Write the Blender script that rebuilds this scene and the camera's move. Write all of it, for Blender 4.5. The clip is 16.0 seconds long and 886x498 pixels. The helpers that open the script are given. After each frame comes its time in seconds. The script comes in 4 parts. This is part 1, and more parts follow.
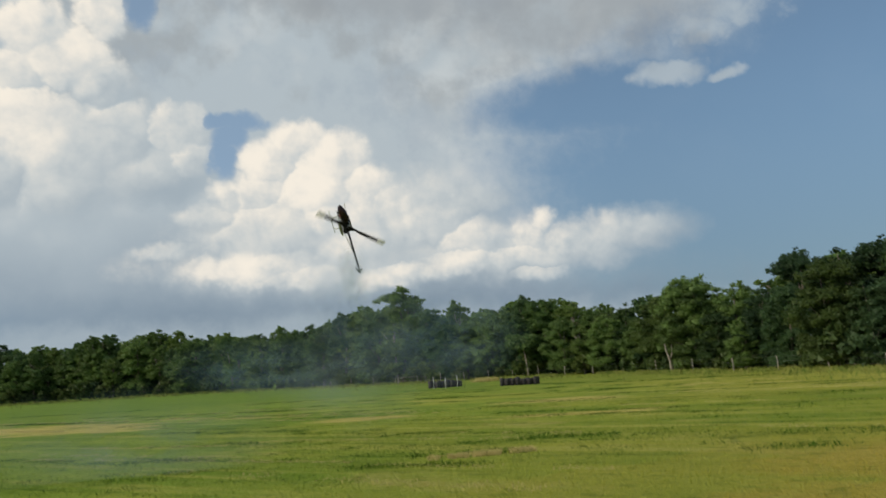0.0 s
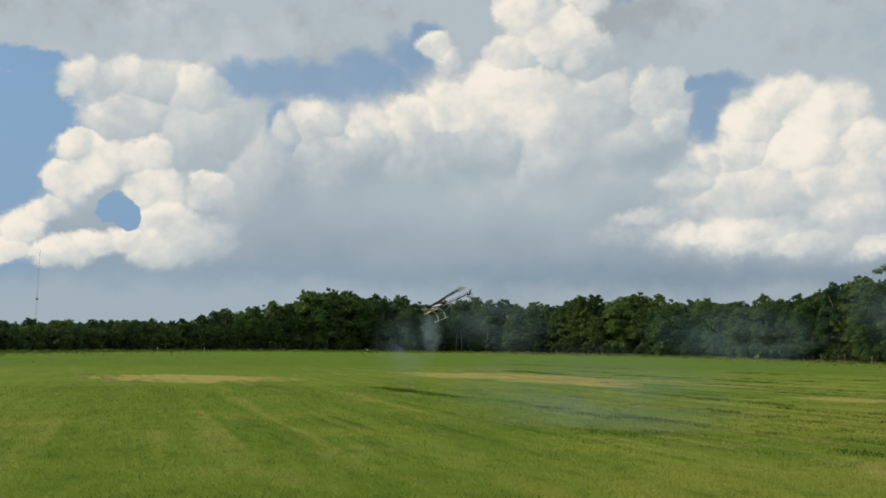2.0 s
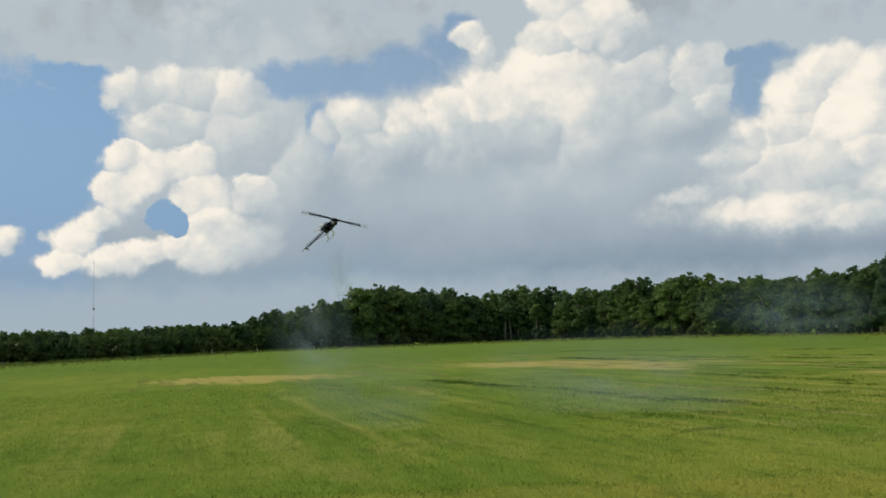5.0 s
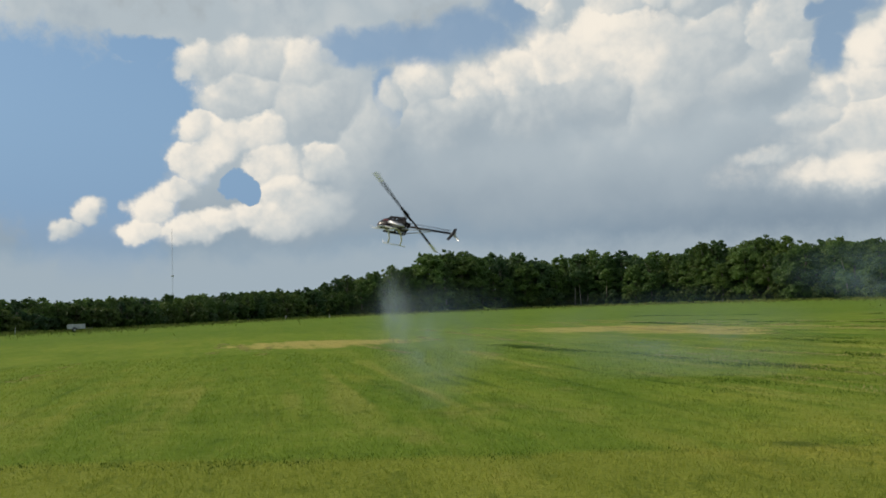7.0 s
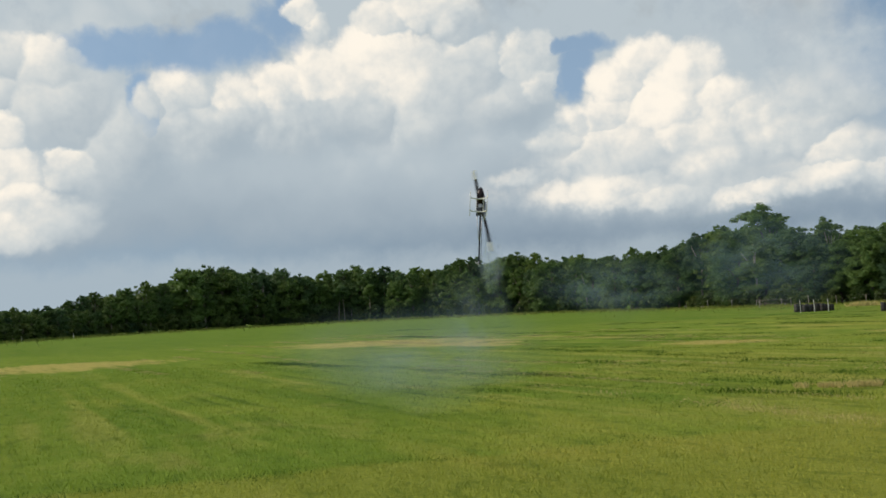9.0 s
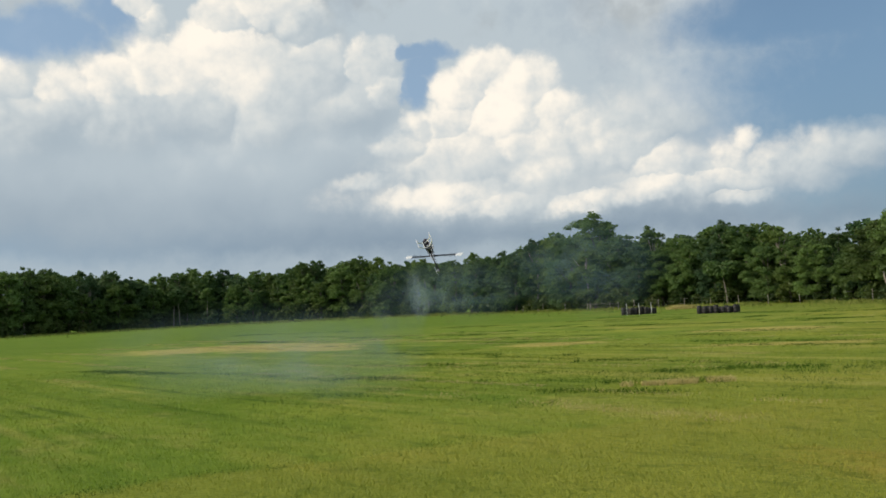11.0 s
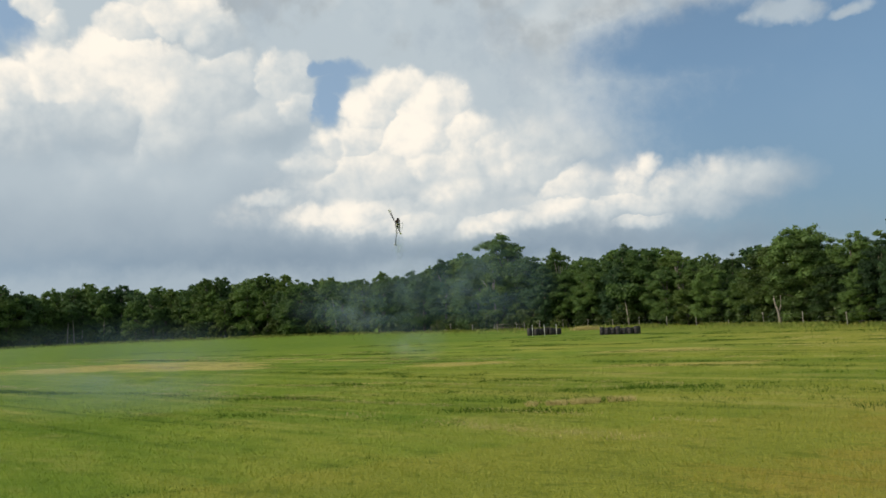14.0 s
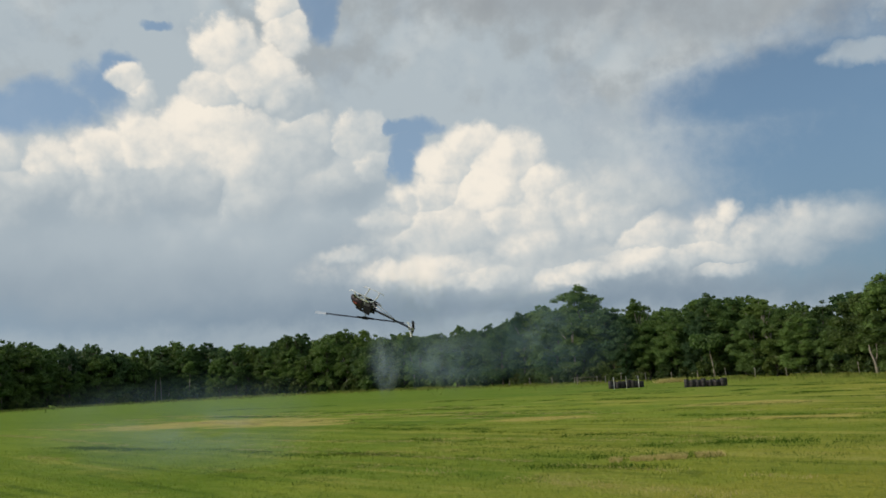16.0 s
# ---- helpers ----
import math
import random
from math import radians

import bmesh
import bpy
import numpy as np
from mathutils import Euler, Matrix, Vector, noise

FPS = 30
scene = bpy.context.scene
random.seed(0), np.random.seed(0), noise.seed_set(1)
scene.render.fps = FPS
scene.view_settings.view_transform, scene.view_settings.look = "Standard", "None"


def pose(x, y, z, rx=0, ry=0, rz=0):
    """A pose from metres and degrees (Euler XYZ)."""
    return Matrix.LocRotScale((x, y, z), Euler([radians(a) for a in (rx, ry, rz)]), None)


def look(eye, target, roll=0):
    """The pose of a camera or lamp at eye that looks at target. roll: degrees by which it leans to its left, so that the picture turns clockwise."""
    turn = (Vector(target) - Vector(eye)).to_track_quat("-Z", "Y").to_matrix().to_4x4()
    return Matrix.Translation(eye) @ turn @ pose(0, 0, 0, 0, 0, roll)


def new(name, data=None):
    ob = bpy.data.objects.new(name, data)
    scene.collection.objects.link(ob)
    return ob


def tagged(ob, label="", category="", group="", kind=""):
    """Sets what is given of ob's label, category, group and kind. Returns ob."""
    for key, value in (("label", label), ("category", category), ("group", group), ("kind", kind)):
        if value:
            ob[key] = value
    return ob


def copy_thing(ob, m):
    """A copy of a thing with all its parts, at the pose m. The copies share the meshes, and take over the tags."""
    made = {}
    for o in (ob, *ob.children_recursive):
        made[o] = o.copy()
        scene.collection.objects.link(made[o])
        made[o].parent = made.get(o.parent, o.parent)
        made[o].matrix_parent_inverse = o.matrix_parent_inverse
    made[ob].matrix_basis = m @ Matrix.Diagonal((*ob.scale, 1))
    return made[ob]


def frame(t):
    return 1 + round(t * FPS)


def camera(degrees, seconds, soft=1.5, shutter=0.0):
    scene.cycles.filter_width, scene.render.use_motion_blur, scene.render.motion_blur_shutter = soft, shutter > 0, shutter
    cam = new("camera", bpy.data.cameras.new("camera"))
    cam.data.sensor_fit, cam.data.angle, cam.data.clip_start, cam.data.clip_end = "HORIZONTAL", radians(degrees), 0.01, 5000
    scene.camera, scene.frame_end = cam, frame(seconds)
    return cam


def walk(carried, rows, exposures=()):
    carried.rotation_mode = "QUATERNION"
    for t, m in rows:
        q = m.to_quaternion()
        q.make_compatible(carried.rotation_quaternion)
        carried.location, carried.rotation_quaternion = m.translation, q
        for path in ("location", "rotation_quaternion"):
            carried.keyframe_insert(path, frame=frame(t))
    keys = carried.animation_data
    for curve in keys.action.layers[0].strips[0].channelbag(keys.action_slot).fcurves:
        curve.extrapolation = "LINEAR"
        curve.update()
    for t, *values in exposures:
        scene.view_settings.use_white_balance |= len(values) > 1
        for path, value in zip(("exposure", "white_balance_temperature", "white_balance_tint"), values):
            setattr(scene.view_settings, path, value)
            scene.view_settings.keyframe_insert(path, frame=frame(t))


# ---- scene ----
# ---------------------------------------------------------------- camera
EYE = 1.7
cam = camera(55.83, 16.0, soft=1.6, shutter=0.1)
walk(cam, [
    (0, pose(0, 0, EYE, 98.08, 3.78, 0.14)),
    (0.2, pose(0, 0, EYE, 101.20, 2.71, 4.36)),
    (0.5, pose(0, 0, EYE, 102.81, 2.69, 13.16)),
    (1, pose(0, 0, EYE, 100.74, 1.20, 23.45)),
    (1.5, pose(0, 0, EYE, 97.29, 0.18, 29.98)),
    (2, pose(0, 0, EYE, 96.53, -0.69, 31.88)),
    (2.5, pose(0, 0, EYE, 97.69, 0.03, 23.41)),
    (2.8, pose(0, 0, EYE, 97.90, 1.92, 15.25)),
    (3, pose(0, 0, EYE, 97.47, 1.59, 10.45)),
    (3.2, pose(0, 0, EYE, 96.62, 3.85, 8.01)),
    (3.5, pose(0, 0, EYE, 95.74, 3.94, 12.15)),
    (3.7, pose(0, 0, EYE, 96.23, 3.28, 20.33)),
    (4, pose(0, 0, EYE, 96.51, 2.64, 31.09)),
    (4.2, pose(0, 0, EYE, 95.80, 1.43, 36.51)),
    (6.3, pose(0, 0, EYE, 96.29, 3.14, 32.59)),
    (6.5, pose(0, 0, EYE, 96.43, 2.84, 35.77)),
    (6.7, pose(0, 0, EYE, 96.13, 2.43, 38.34)),
    (7, pose(0, 0, EYE, 93.77, 2.17, 39.96)),
    (7.2, pose(0, 0, EYE, 94.19, 2.84, 39.81)),
    (7.5, pose(0, 0, EYE, 96.76, 2.40, 35.35)),
    (8, pose(0, 0, EYE, 96.98, 2.25, 26.92)),
    (8.2, pose(0, 0, EYE, 96.29, 2.53, 25.92)),
    (10.3, pose(0, 0, EYE, 92.80, 2.65, 19.51)),
    (10.5, pose(0, 0, EYE, 92.94, 2.68, 18.16)),
    (11, pose(0, 0, EYE, 93.84, 3.13, 13.17)),
    (11.5, pose(0, 0, EYE, 93.73, 3.63, 11.31)),
    (12, pose(0, 0, EYE, 96.67, 3.73, 9.74)),
    (12.5, pose(0, 0, EYE, 95.78, 3.40, 8.99)),
    (13, pose(0, 0, EYE, 95.00, 3.49, 7.69)),
    (13.5, pose(0, 0, EYE, 94.62, 2.94, 5.32)),
    (14, pose(0, 0, EYE, 94.85, 2.60, 6.89)),
    (14.5, pose(0, 0, EYE, 94.73, 2.61, 7.25)),
    (15, pose(0, 0, EYE, 94.21, 2.80, 8.26)),
    (15.2, pose(0, 0, EYE, 94.68, 3.06, 9.40)),
    (15.5, pose(0, 0, EYE, 97.85, 3.32, 11.20)),
    (16, pose(0, 0, EYE, 98.77, 3.17, 12.22)),
], exposures=((0, -0.03), (0.5, -0.14), (1, -0.28), (1.5, -0.15), (2.5, 0.0), (3.7, 0.0), (4, 0.03), (6.5, 0.02), (7, -0.04), (7.2, -0.05), (7.5, 0.04), (8, 0.06), (10.5, 0.14), (15.3, 0.12), (16, -0.05)))

# ---------------------------------------------------------------- sun and sky
SUN_AZ, SUN_EL = 108.0, 30.0          # degrees to the left of straight ahead, and up


def heading(az, el=0.0):
    a, e = radians(az), radians(el)
    return Vector((-math.sin(a) * math.cos(e), math.cos(a) * math.cos(e), math.sin(e)))


sun = new("sun", bpy.data.lights.new("sun", "SUN"))
sun.data.energy, sun.data.angle, sun.data.color = 2.6, radians(0.6), (1.0, 0.88, 0.70)
sun.matrix_basis = look(heading(SUN_AZ, SUN_EL) * 300, (0, 0, 0))


class Sock:
    """A node socket that can be calculated with."""
    tree = None

    def __init__(self, s):
        self.s = s

    @classmethod
    def node(cls, kind, **props):
        n = cls.tree.nodes.new(kind)
        for k, v in props.items():
            setattr(n, k, v)
        return n

    @classmethod
    def put(cls, value, target):
        if isinstance(value, Sock):
            cls.tree.links.new(value.s, target)
        else:
            target.default_value = value

    @classmethod
    def math(cls, op, *args, clamp=False):
        n = cls.node("ShaderNodeMath", operation=op, use_clamp=clamp)
        for a, t in zip(args, n.inputs):
            cls.put(a, t)
        return Sock(n.outputs[0])

    def __add__(self, o): return Sock.math("ADD", self, o)
    def __radd__(self, o): return Sock.math("ADD", o, self)
    def __sub__(self, o): return Sock.math("SUBTRACT", self, o)
    def __rsub__(self, o): return Sock.math("SUBTRACT", o, self)
    def __mul__(self, o): return Sock.math("MULTIPLY", self, o)
    def __rmul__(self, o): return Sock.math("MULTIPLY", o, self)
    def __truediv__(self, o): return Sock.math("DIVIDE", self, o)

    def top(self, o): return Sock.math("MAXIMUM", self, o)
    def low(self, o): return Sock.math("MINIMUM", self, o)

    def step(self, a, b):
        """0 below a, 1 above b, smooth between; a may exceed b."""
        n = Sock.node("ShaderNodeMapRange", interpolation_type="SMOOTHSTEP", clamp=True)
        if a > b:
            a, b, lo, hi = b, a, 1.0, 0.0
        else:
            lo, hi = 0.0, 1.0
        Sock.put(self, n.inputs[0])
        for i, v in zip((1, 2, 3, 4), (a, b, lo, hi)):
            n.inputs[i].default_value = v
        return Sock(n.outputs[0])


def mixed(a, b, fac):
    """Colours a to b by fac; each a socket or a triple."""
    n = Sock.node("ShaderNodeMix", data_type="RGBA", clamp_factor=True)
    Sock.put(fac, n.inputs[0])
    for v, t in ((a, n.inputs[6]), (b, n.inputs[7])):
        Sock.put(v if isinstance(v, Sock) else (*v, 1.0), t)
    return Sock(n.outputs[2])


def noise_at(vec, scale, detail=4.0, rough=0.55, offset=(0, 0, 0), stretch=(1, 1, 1), turn=0.0):
    m = Sock.node("ShaderNodeMapping")
    Sock.put(vec, m.inputs[0])
    m.inputs[1].default_value, m.inputs[2].default_value, m.inputs[3].default_value = offset, (0, 0, turn), stretch
    n = Sock.node("ShaderNodeTexNoise")
    Sock.tree.links.new(m.outputs[0], n.inputs["Vector"])
    n.inputs["Scale"].default_value, n.inputs["Detail"].default_value, n.inputs["Roughness"].default_value = scale, detail, rough
    return Sock(n.outputs[0]), Sock(n.outputs[1])


def lumps_at(vec, offset=(0, 0, 0)):
    """Rounded lumps with creases between them, at three sizes; about 0 on the mean."""
    total = None
    for scale, weight, shift in ((17.0, 1.0, 0.0), (41.0, 0.45, 3.7), (97.0, 0.15, 8.1)):
        n, _ = noise_at(vec, scale, 0.0, 0.5, tuple(o + shift for o in offset))
        f = (Sock.math("ABSOLUTE", n * 2.0 - 1.0) - 0.20) * weight
        total = f if total is None else total + f
    return total


def split(vec):
    n = Sock.node("ShaderNodeSeparateXYZ")
    Sock.put(vec, n.inputs[0])
    return [Sock(o) for o in n.outputs]


def blobs(u, v, items):
    """The largest of soft ellipses (u0, v0, half width, half height): 1 in a middle, 0 on the rim."""
    best = None
    for u0, v0, ru, rv in items:
        a, b = (u - u0) * (1 / ru), (v - v0) * (1 / rv)
        f = 1.0 - (a * a + b * b)
        best = f if best is None else best.top(f)
    return best


# lobes of the cumulus heaps: degrees left of straight ahead, degrees up, half width, half height, how sunlit
TOWER = ((22.62, 25.43, 1.63, 1.55, 1), (21.83, 23.69, 1.74, 1.63, 0.95), (26.02, 22.28, 2.52, 2.13, 0.98), (24.05, 20.67, 2.91, 2.13, 0.9),
         (26.97, 19.55, 1.94, 1.55, 0.85), (22.08, 19.39, 2.33, 1.74, 0.7), (27.52, 17.04, 3.68, 2.13, 0.98), (30.85, 16.18, 3.49, 1.74, 1),
         (33.53, 15.7, 2.33, 1.55, 0.95), (24.84, 15.77, 3.29, 2.91, 0.8), (21.34, 15.78, 3.29, 2.91, 0.6), (17.03, 16.48, 2.33, 1.94, 0.68),
         (16.21, 14.72, 1.94, 1.63, 0.6), (19.02, 13.44, 4.26, 2.13, 0.45))
RIDGE = ((31.47, 16.11, 2.71, 2.13, 0.98), (34.61, 15.4, 2.13, 1.63, 0.92), (37.19, 14.79, 1.86, 1.47, 0.9), (40.72, 14.93, 2.33, 1.63, 0.78),
         (42.71, 14.24, 1.16, 1.55, 0.6), (28.74, 13.31, 3.68, 2.13, 0.42), (24.23, 13.82, 3.49, 3.49, 0.55), (33.76, 12.73, 4.26, 2.33, 0.5),
         (38.86, 12.23, 4.26, 2.33, 0.45), (29.69, 13.08, 3.88, 2.13, 0.32), (24.46, 12.74, 3.49, 2.33, 0.5), (37.03, 13.19, 4.26, 1.74, 0.5))
LEFT = ((55.25, 16.08, 2.4, 1.4, 0.72), (52.28, 16.28, 3.49, 1.74, 0.62), (48.87, 15.96, 2.52, 1.94, 0.6), (47.79, 13.57, 3.88, 2.91, 0.5),
        (53.07, 14.27, 3.49, 2.13, 0.66), (56.05, 12.09, 1.74, 1.16, 0.9), (54.24, 11.68, 2.52, 1.74, 1), (51.82, 12.07, 2.33, 1.74, 0.98),
        (56.63, 10, 1.63, 1.47, 0.95), (50.93, 9.83, 2.33, 1.74, 0.9), (50.23, 7.94, 1.94, 1.74, 0.8), (47.32, 9.99, 1.94, 1.74, 0.7),
        (44.39, 10.88, 3.49, 4.26, 0.4))
FOOT = ((57.73, 7.97, 1.55, 1.01, 0.9), (58.97, 6.94, 1.74, 1.32, 0.97), (59.69, 5.48, 1.86, 1.01, 0.95), (56.71, 5.46, 2.71, 1.01, 0.85),
        (54.36, 5.92, 1.94, 1.01, 0.95), (52.7, 6.27, 1.55, 1.16, 0.95), (51.03, 5.86, 2.33, 1.4, 0.72), (48.37, 6.57, 2.71, 1.74, 0.52),
        (62.87, 6.77, 1.16, 1.01, 0.75), (64.09, 5.6, 1.16, 0.93, 0.7), (32.5, 20.0, 1.35, 1.0, 0.9), (31.6, 19.2, 1.1, 0.9, 0.8))
RIGHT = ((9.13, 15.65, 2.13, 1.63, 1.03), (11.11, 14.37, 1.94, 1.55, 1), (6.85, 14.45, 2.52, 2.02, 1), (4.78, 12.65, 2.25, 1.74, 1),
         (8.11, 12.4, 2.91, 1.86, 0.98), (12.31, 12.51, 2.13, 1.4, 0.95), (13.82, 12.35, 1.36, 1.16, 0.75), (3.09, 11.41, 1.74, 1.47, 0.85),
         (6.66, 10.43, 3.68, 1.47, 0.82), (11.26, 10.22, 4.07, 1.4, 0.75), (15.34, 10.62, 2.33, 1.09, 0.65))
SHELF = ((0.44, 9.71, 2.91, 1.4, 0.7), (-3.03, 8.69, 3.29, 1.24, 0.8), (-6.17, 8.84, 1.94, 1.24, 0.92), (-7.28, 9.6, 0.93, 0.93, 1.05),
         (-9.01, 8.21, 2.33, 1.24, 0.8), (-12.07, 8.31, 2.91, 1.55, 0.52), (-14.84, 8.03, 2.33, 1.47, 0.34), (4.82, 8.41, 4.26, 1.16, 0.62),
         (12.87, 7.25, 3.49, 0.93, 0.98), (9.14, 6.63, 3.49, 0.78, 0.75), (2.21, 6.41, 3.49, 0.7, 0.82), (-2.12, 6.9, 3.29, 0.93, 0.78),
         (-5.44, 7.04, 3.1, 0.93, 0.75), (-7.09, 5.91, 1.94, 0.62, 0.8), (17.91, 8.52, 1.94, 0.54, 0.65))
BASE = ((4.0, 9.8, 9.5, 3.0, 0.66), (11.0, 9.6, 6.0, 2.6, 0.66), (-7.0, 7.4, 9.0, 2.2, 0.60), (5.0, 7.2, 13.0, 1.8, 0.60), (-14.0, 8.2, 4.0, 1.6, 0.36),
        (-1.0, 11.0, 6.0, 2.5, 0.50))
# openings through which the blue shows
GAPS = ((14.2, 14.8, 0.9, 1.4), (14.0, 17.2, 1.7, 0.55), (12.9, 17.0, 1.5, 0.8), (13.5, 16.2, 1.2, 1.1), (19.93, 26.64, 1.63, 3.29),
        (21.15, 28.06, 1.94, 2.33), (19.37, 24.45, 1.01, 1.55), (44.93, 17.33, 3.1, 1.32), (41.14, 17.68, 3.88, 1.4), (37.25, 18.37, 3.49, 1.71),
        (34.28, 19.49, 2.13, 1.71), (33.29, 20.79, 1.36, 0.85), (43.35, 14.86, 0.78, 1.74), (30.67, 23.35, 0.93, 0.31), (42.74, 13.49, 0.54, 1.24))


def vec_math(op, *args):
    n = Sock.node("ShaderNodeVectorMath", operation=op)
    for a, t in zip(args, n.inputs):
        Sock.put(a, t)
    return Sock(n.outputs["Value" if op == "DOT_PRODUCT" else "Vector"])


def heap(at, lobes):
    """The nearest lobe at a direction: 1 in its middle, 0 on its rim; and how its round face meets the sun."""
    best = face = None
    for u0, v0, ru, rv, lit in lobes:
        p = vec_math("MULTIPLY_ADD", at, (1 / ru, 1 / rv, 0.0), (-u0 / ru, -v0 / rv, 1.0))
        d = vec_math("DOT_PRODUCT", p, p)
        f = vec_math("DOT_PRODUCT", p, (0.22, 0.27, lit))
        if best is None:
            best, face = d, f
        else:
            near = Sock.math("MULTIPLY_ADD", best - d, 3.0, 0.5, clamp=True)
            m = Sock.node("ShaderNodeMix", data_type="FLOAT")
            for v, t in ((near, 0), (face, 2), (f, 3)):
                Sock.put(v, m.inputs[t])
            best, face = best.low(d), Sock(m.outputs[0])
    return 2.0 - best, face


def build_sky():
    world = bpy.data.worlds.new("sky")
    scene.world = world
    world.use_nodes = True
    Sock.tree = world.node_tree
    world.node_tree.nodes.clear()
    way = Sock(Sock.node("ShaderNodeTexCoord").outputs["Generated"])
    x, y, z = split(way)
    u0 = Sock.math("ARCTAN2", x * -1.0, y) * (180 / math.pi)
    v0 = Sock.math("ARCSINE", z) * (180 / math.pi)
    _, big = noise_at(way, 9.0, 2.0)
    _, mid = noise_at(way, 30.0, 3.0, 0.6, (3, 1, 2))
    fine, _ = noise_at(way, 62.0, 5.0, 0.62, (7, 5, 1))
    soft, _ = noise_at(way, 7.0, 3.0, 0.5, (2, 9, 4))
    bx, by, _ = split(big)
    mx, my, _ = split(mid)
    u = u0 + (bx - 0.5) * 1.4 + (mx - 0.5) * 1.7
    v = v0 + (by - 0.5) * 1.0 + (my - 0.5) * 1.5
    at = Sock.node("ShaderNodeCombineXYZ")
    Sock.put(u, at.inputs[0])
    Sock.put(v, at.inputs[1])
    at = Sock(at.outputs[0])
    far, _ = noise_at(way, 2.3, 3.0)
    beyond = (Sock.math("ABSOLUTE", u0 - 19.0).step(50, 62)).top(v0.step(27, 33)) * far.step(0.50, 0.62)
    # lumps, and the same a little towards the sun: the difference shades them
    lump = lumps_at(way)
    lit = lump - lumps_at(way, tuple(heading(SUN_AZ - 30, 45) * -0.012))
    rough_edge = lump * 0.6 + (fine - 0.5) * 0.9
    # open blue: crisp gaps among the heaps, soft clearings beyond them
    gaps = blobs(u, v, GAPS)
    left = blobs(u, v, ((65.9, 11.6, 9.3, 6.2), (62.4, 8.3, 5.2, 6.8), (59.5, 17.0, 2.6, 1.0), (58.6, 14.1, 2.9, 2.9)))
    clear = blobs(u, v, ((-24.0, 12.0, 18.0, 9.0), (-15.4, 16.9, 11.0, 2.6), (-30.0, 17.0, 10.5, 8.0)))
    open_sky = ((gaps + rough_edge * 1.0 + (soft - 0.5) * 0.5).step(-0.55, 0.75) * 0.78).top((left + rough_edge * 0.8 + (soft - 0.5) * 0.6).step(-0.3, 0.4) * (v0 + (soft - 0.5) * 3.0).step(1.0, 8.0))
    open_sky = open_sky.top((clear + (soft - 0.5) * 1.0 + (fine - 0.5) * 0.5).step(-0.75, 0.55) * 0.95).top(beyond)
    hole = (blobs(u, v, ((53.7, 8.4, 1.2, 1.1), (52.9, 7.9, 1.0, 0.85))) + rough_edge * 0.5).step(-0.12, 0.22)
    open_sky = open_sky.top(hole)
    # grey body: slate base, paler above, broad soft folds
    lift = v + (soft - 0.5) * 6.0
    fold, _ = noise_at(way, 13.0, 5.0, 0.6, (6, 2, 8))
    grey = mixed((0.285, 0.355, 0.420), (0.45, 0.515, 0.555), lift.step(3.5, 12.0))
    grey = mixed(grey, (0.55, 0.595, 0.61), (soft * 0.5 + bx * 0.5 + lump * 0.18).step(0.46, 0.64) * lift.step(8.0, 13.0) * 0.9)
    grey = mixed(grey, (0.35, 0.385, 0.405), (mx * 0.3 + by * 0.7).step(0.48, 0.64) * lift.step(16.0, 20.0) * 0.8)
    grey = mixed(grey, (0.36, 0.425, 0.485), fold.step(0.50, 0.68) * lift.step(9.0, 15.0) * 0.50)
    grey = mixed(grey, (0.31, 0.335, 0.355), (blobs(u, v, ((-12.0, 23.0, 13.0, 3.4), (3.0, 25.5, 9.0, 3.2), (40.0, 26.5, 12.0, 2.5))) + (fold - 0.5) * 2.4 + (soft - 0.5) * 2.0).step(-0.3, 1.2) * 0.7)
    low_haze = mixed((0.205, 0.275, 0.350), (0.275, 0.385, 0.49), u0.step(15.0, 52.0))
    grey = mixed(low_haze, grey, (v + (soft - 0.5) * 3.0).step(2.6, 6.5))
    grey = mixed(grey, (0.385, 0.455, 0.505), (v + (fold - 0.5) * 2.5).step(4.8, 3.0) * 0.8)
    cover, cloud = 1.0 - open_sky, grey
    # sunlit heaps: of each, how softly its rim ends, and its shaded foot
    for lobes, rim, foot in ((TOWER, 0.30, 0.05), (RIDGE, 0.70, 0.05), (LEFT, 0.32, 0.05), (FOOT, 0.40, 0.15), (BASE, 0.9, 0.2), (RIGHT, 0.5, 0.10), (SHELF, 1.1, 0.30)):
        f, face = heap(at, lobes)
        body = (f + rough_edge * 1.0).step(0.02 - rim, 0.16 + rim)
        body = body * (1.0 - face.step(0.80, 0.40) * 0.55 * f.step(1.0, 0.0))
        if lobes in (LEFT, FOOT):
            body = body * (1.0 - hole)
        if lobes is TOWER:
            body = body * (1.0 - (gaps + rough_edge * 0.8).step(0.1, 0.6))
        grain = lit * 0.26 + lump * 0.18 + (fold - 0.5) * 0.85 + (my - 0.5) * 0.5 + (fine - 0.5) * 0.26
        shade = face - 0.06 + grain * (face.step(0.30, 0.85) * 0.75 + 0.25) + (soft - 0.5) * 0.5 - f.step(0.5, -0.5) * foot
        tone = mixed(mixed((0.35, 0.42, 0.475), (0.565, 0.605, 0.612), shade.step(0.05, 0.60)), (0.935, 0.865, 0.755), shade.step(0.42, 1.22))
        cloud = mixed(cloud, tone, body)
        cover = cover.top(body)
    wisps = blobs(u, v, ((-17.05, 18.34, 2.5, 0.9), (-20.6, 17.7, 1.6, 0.5), (-19.6, 21.2, 4.6, 1.6), (-15.2, 22.5, 3.4, 1.7)))
    cover = cover.top((wisps + rough_edge * 1.5).step(-0.5, 1.1) * 0.8)
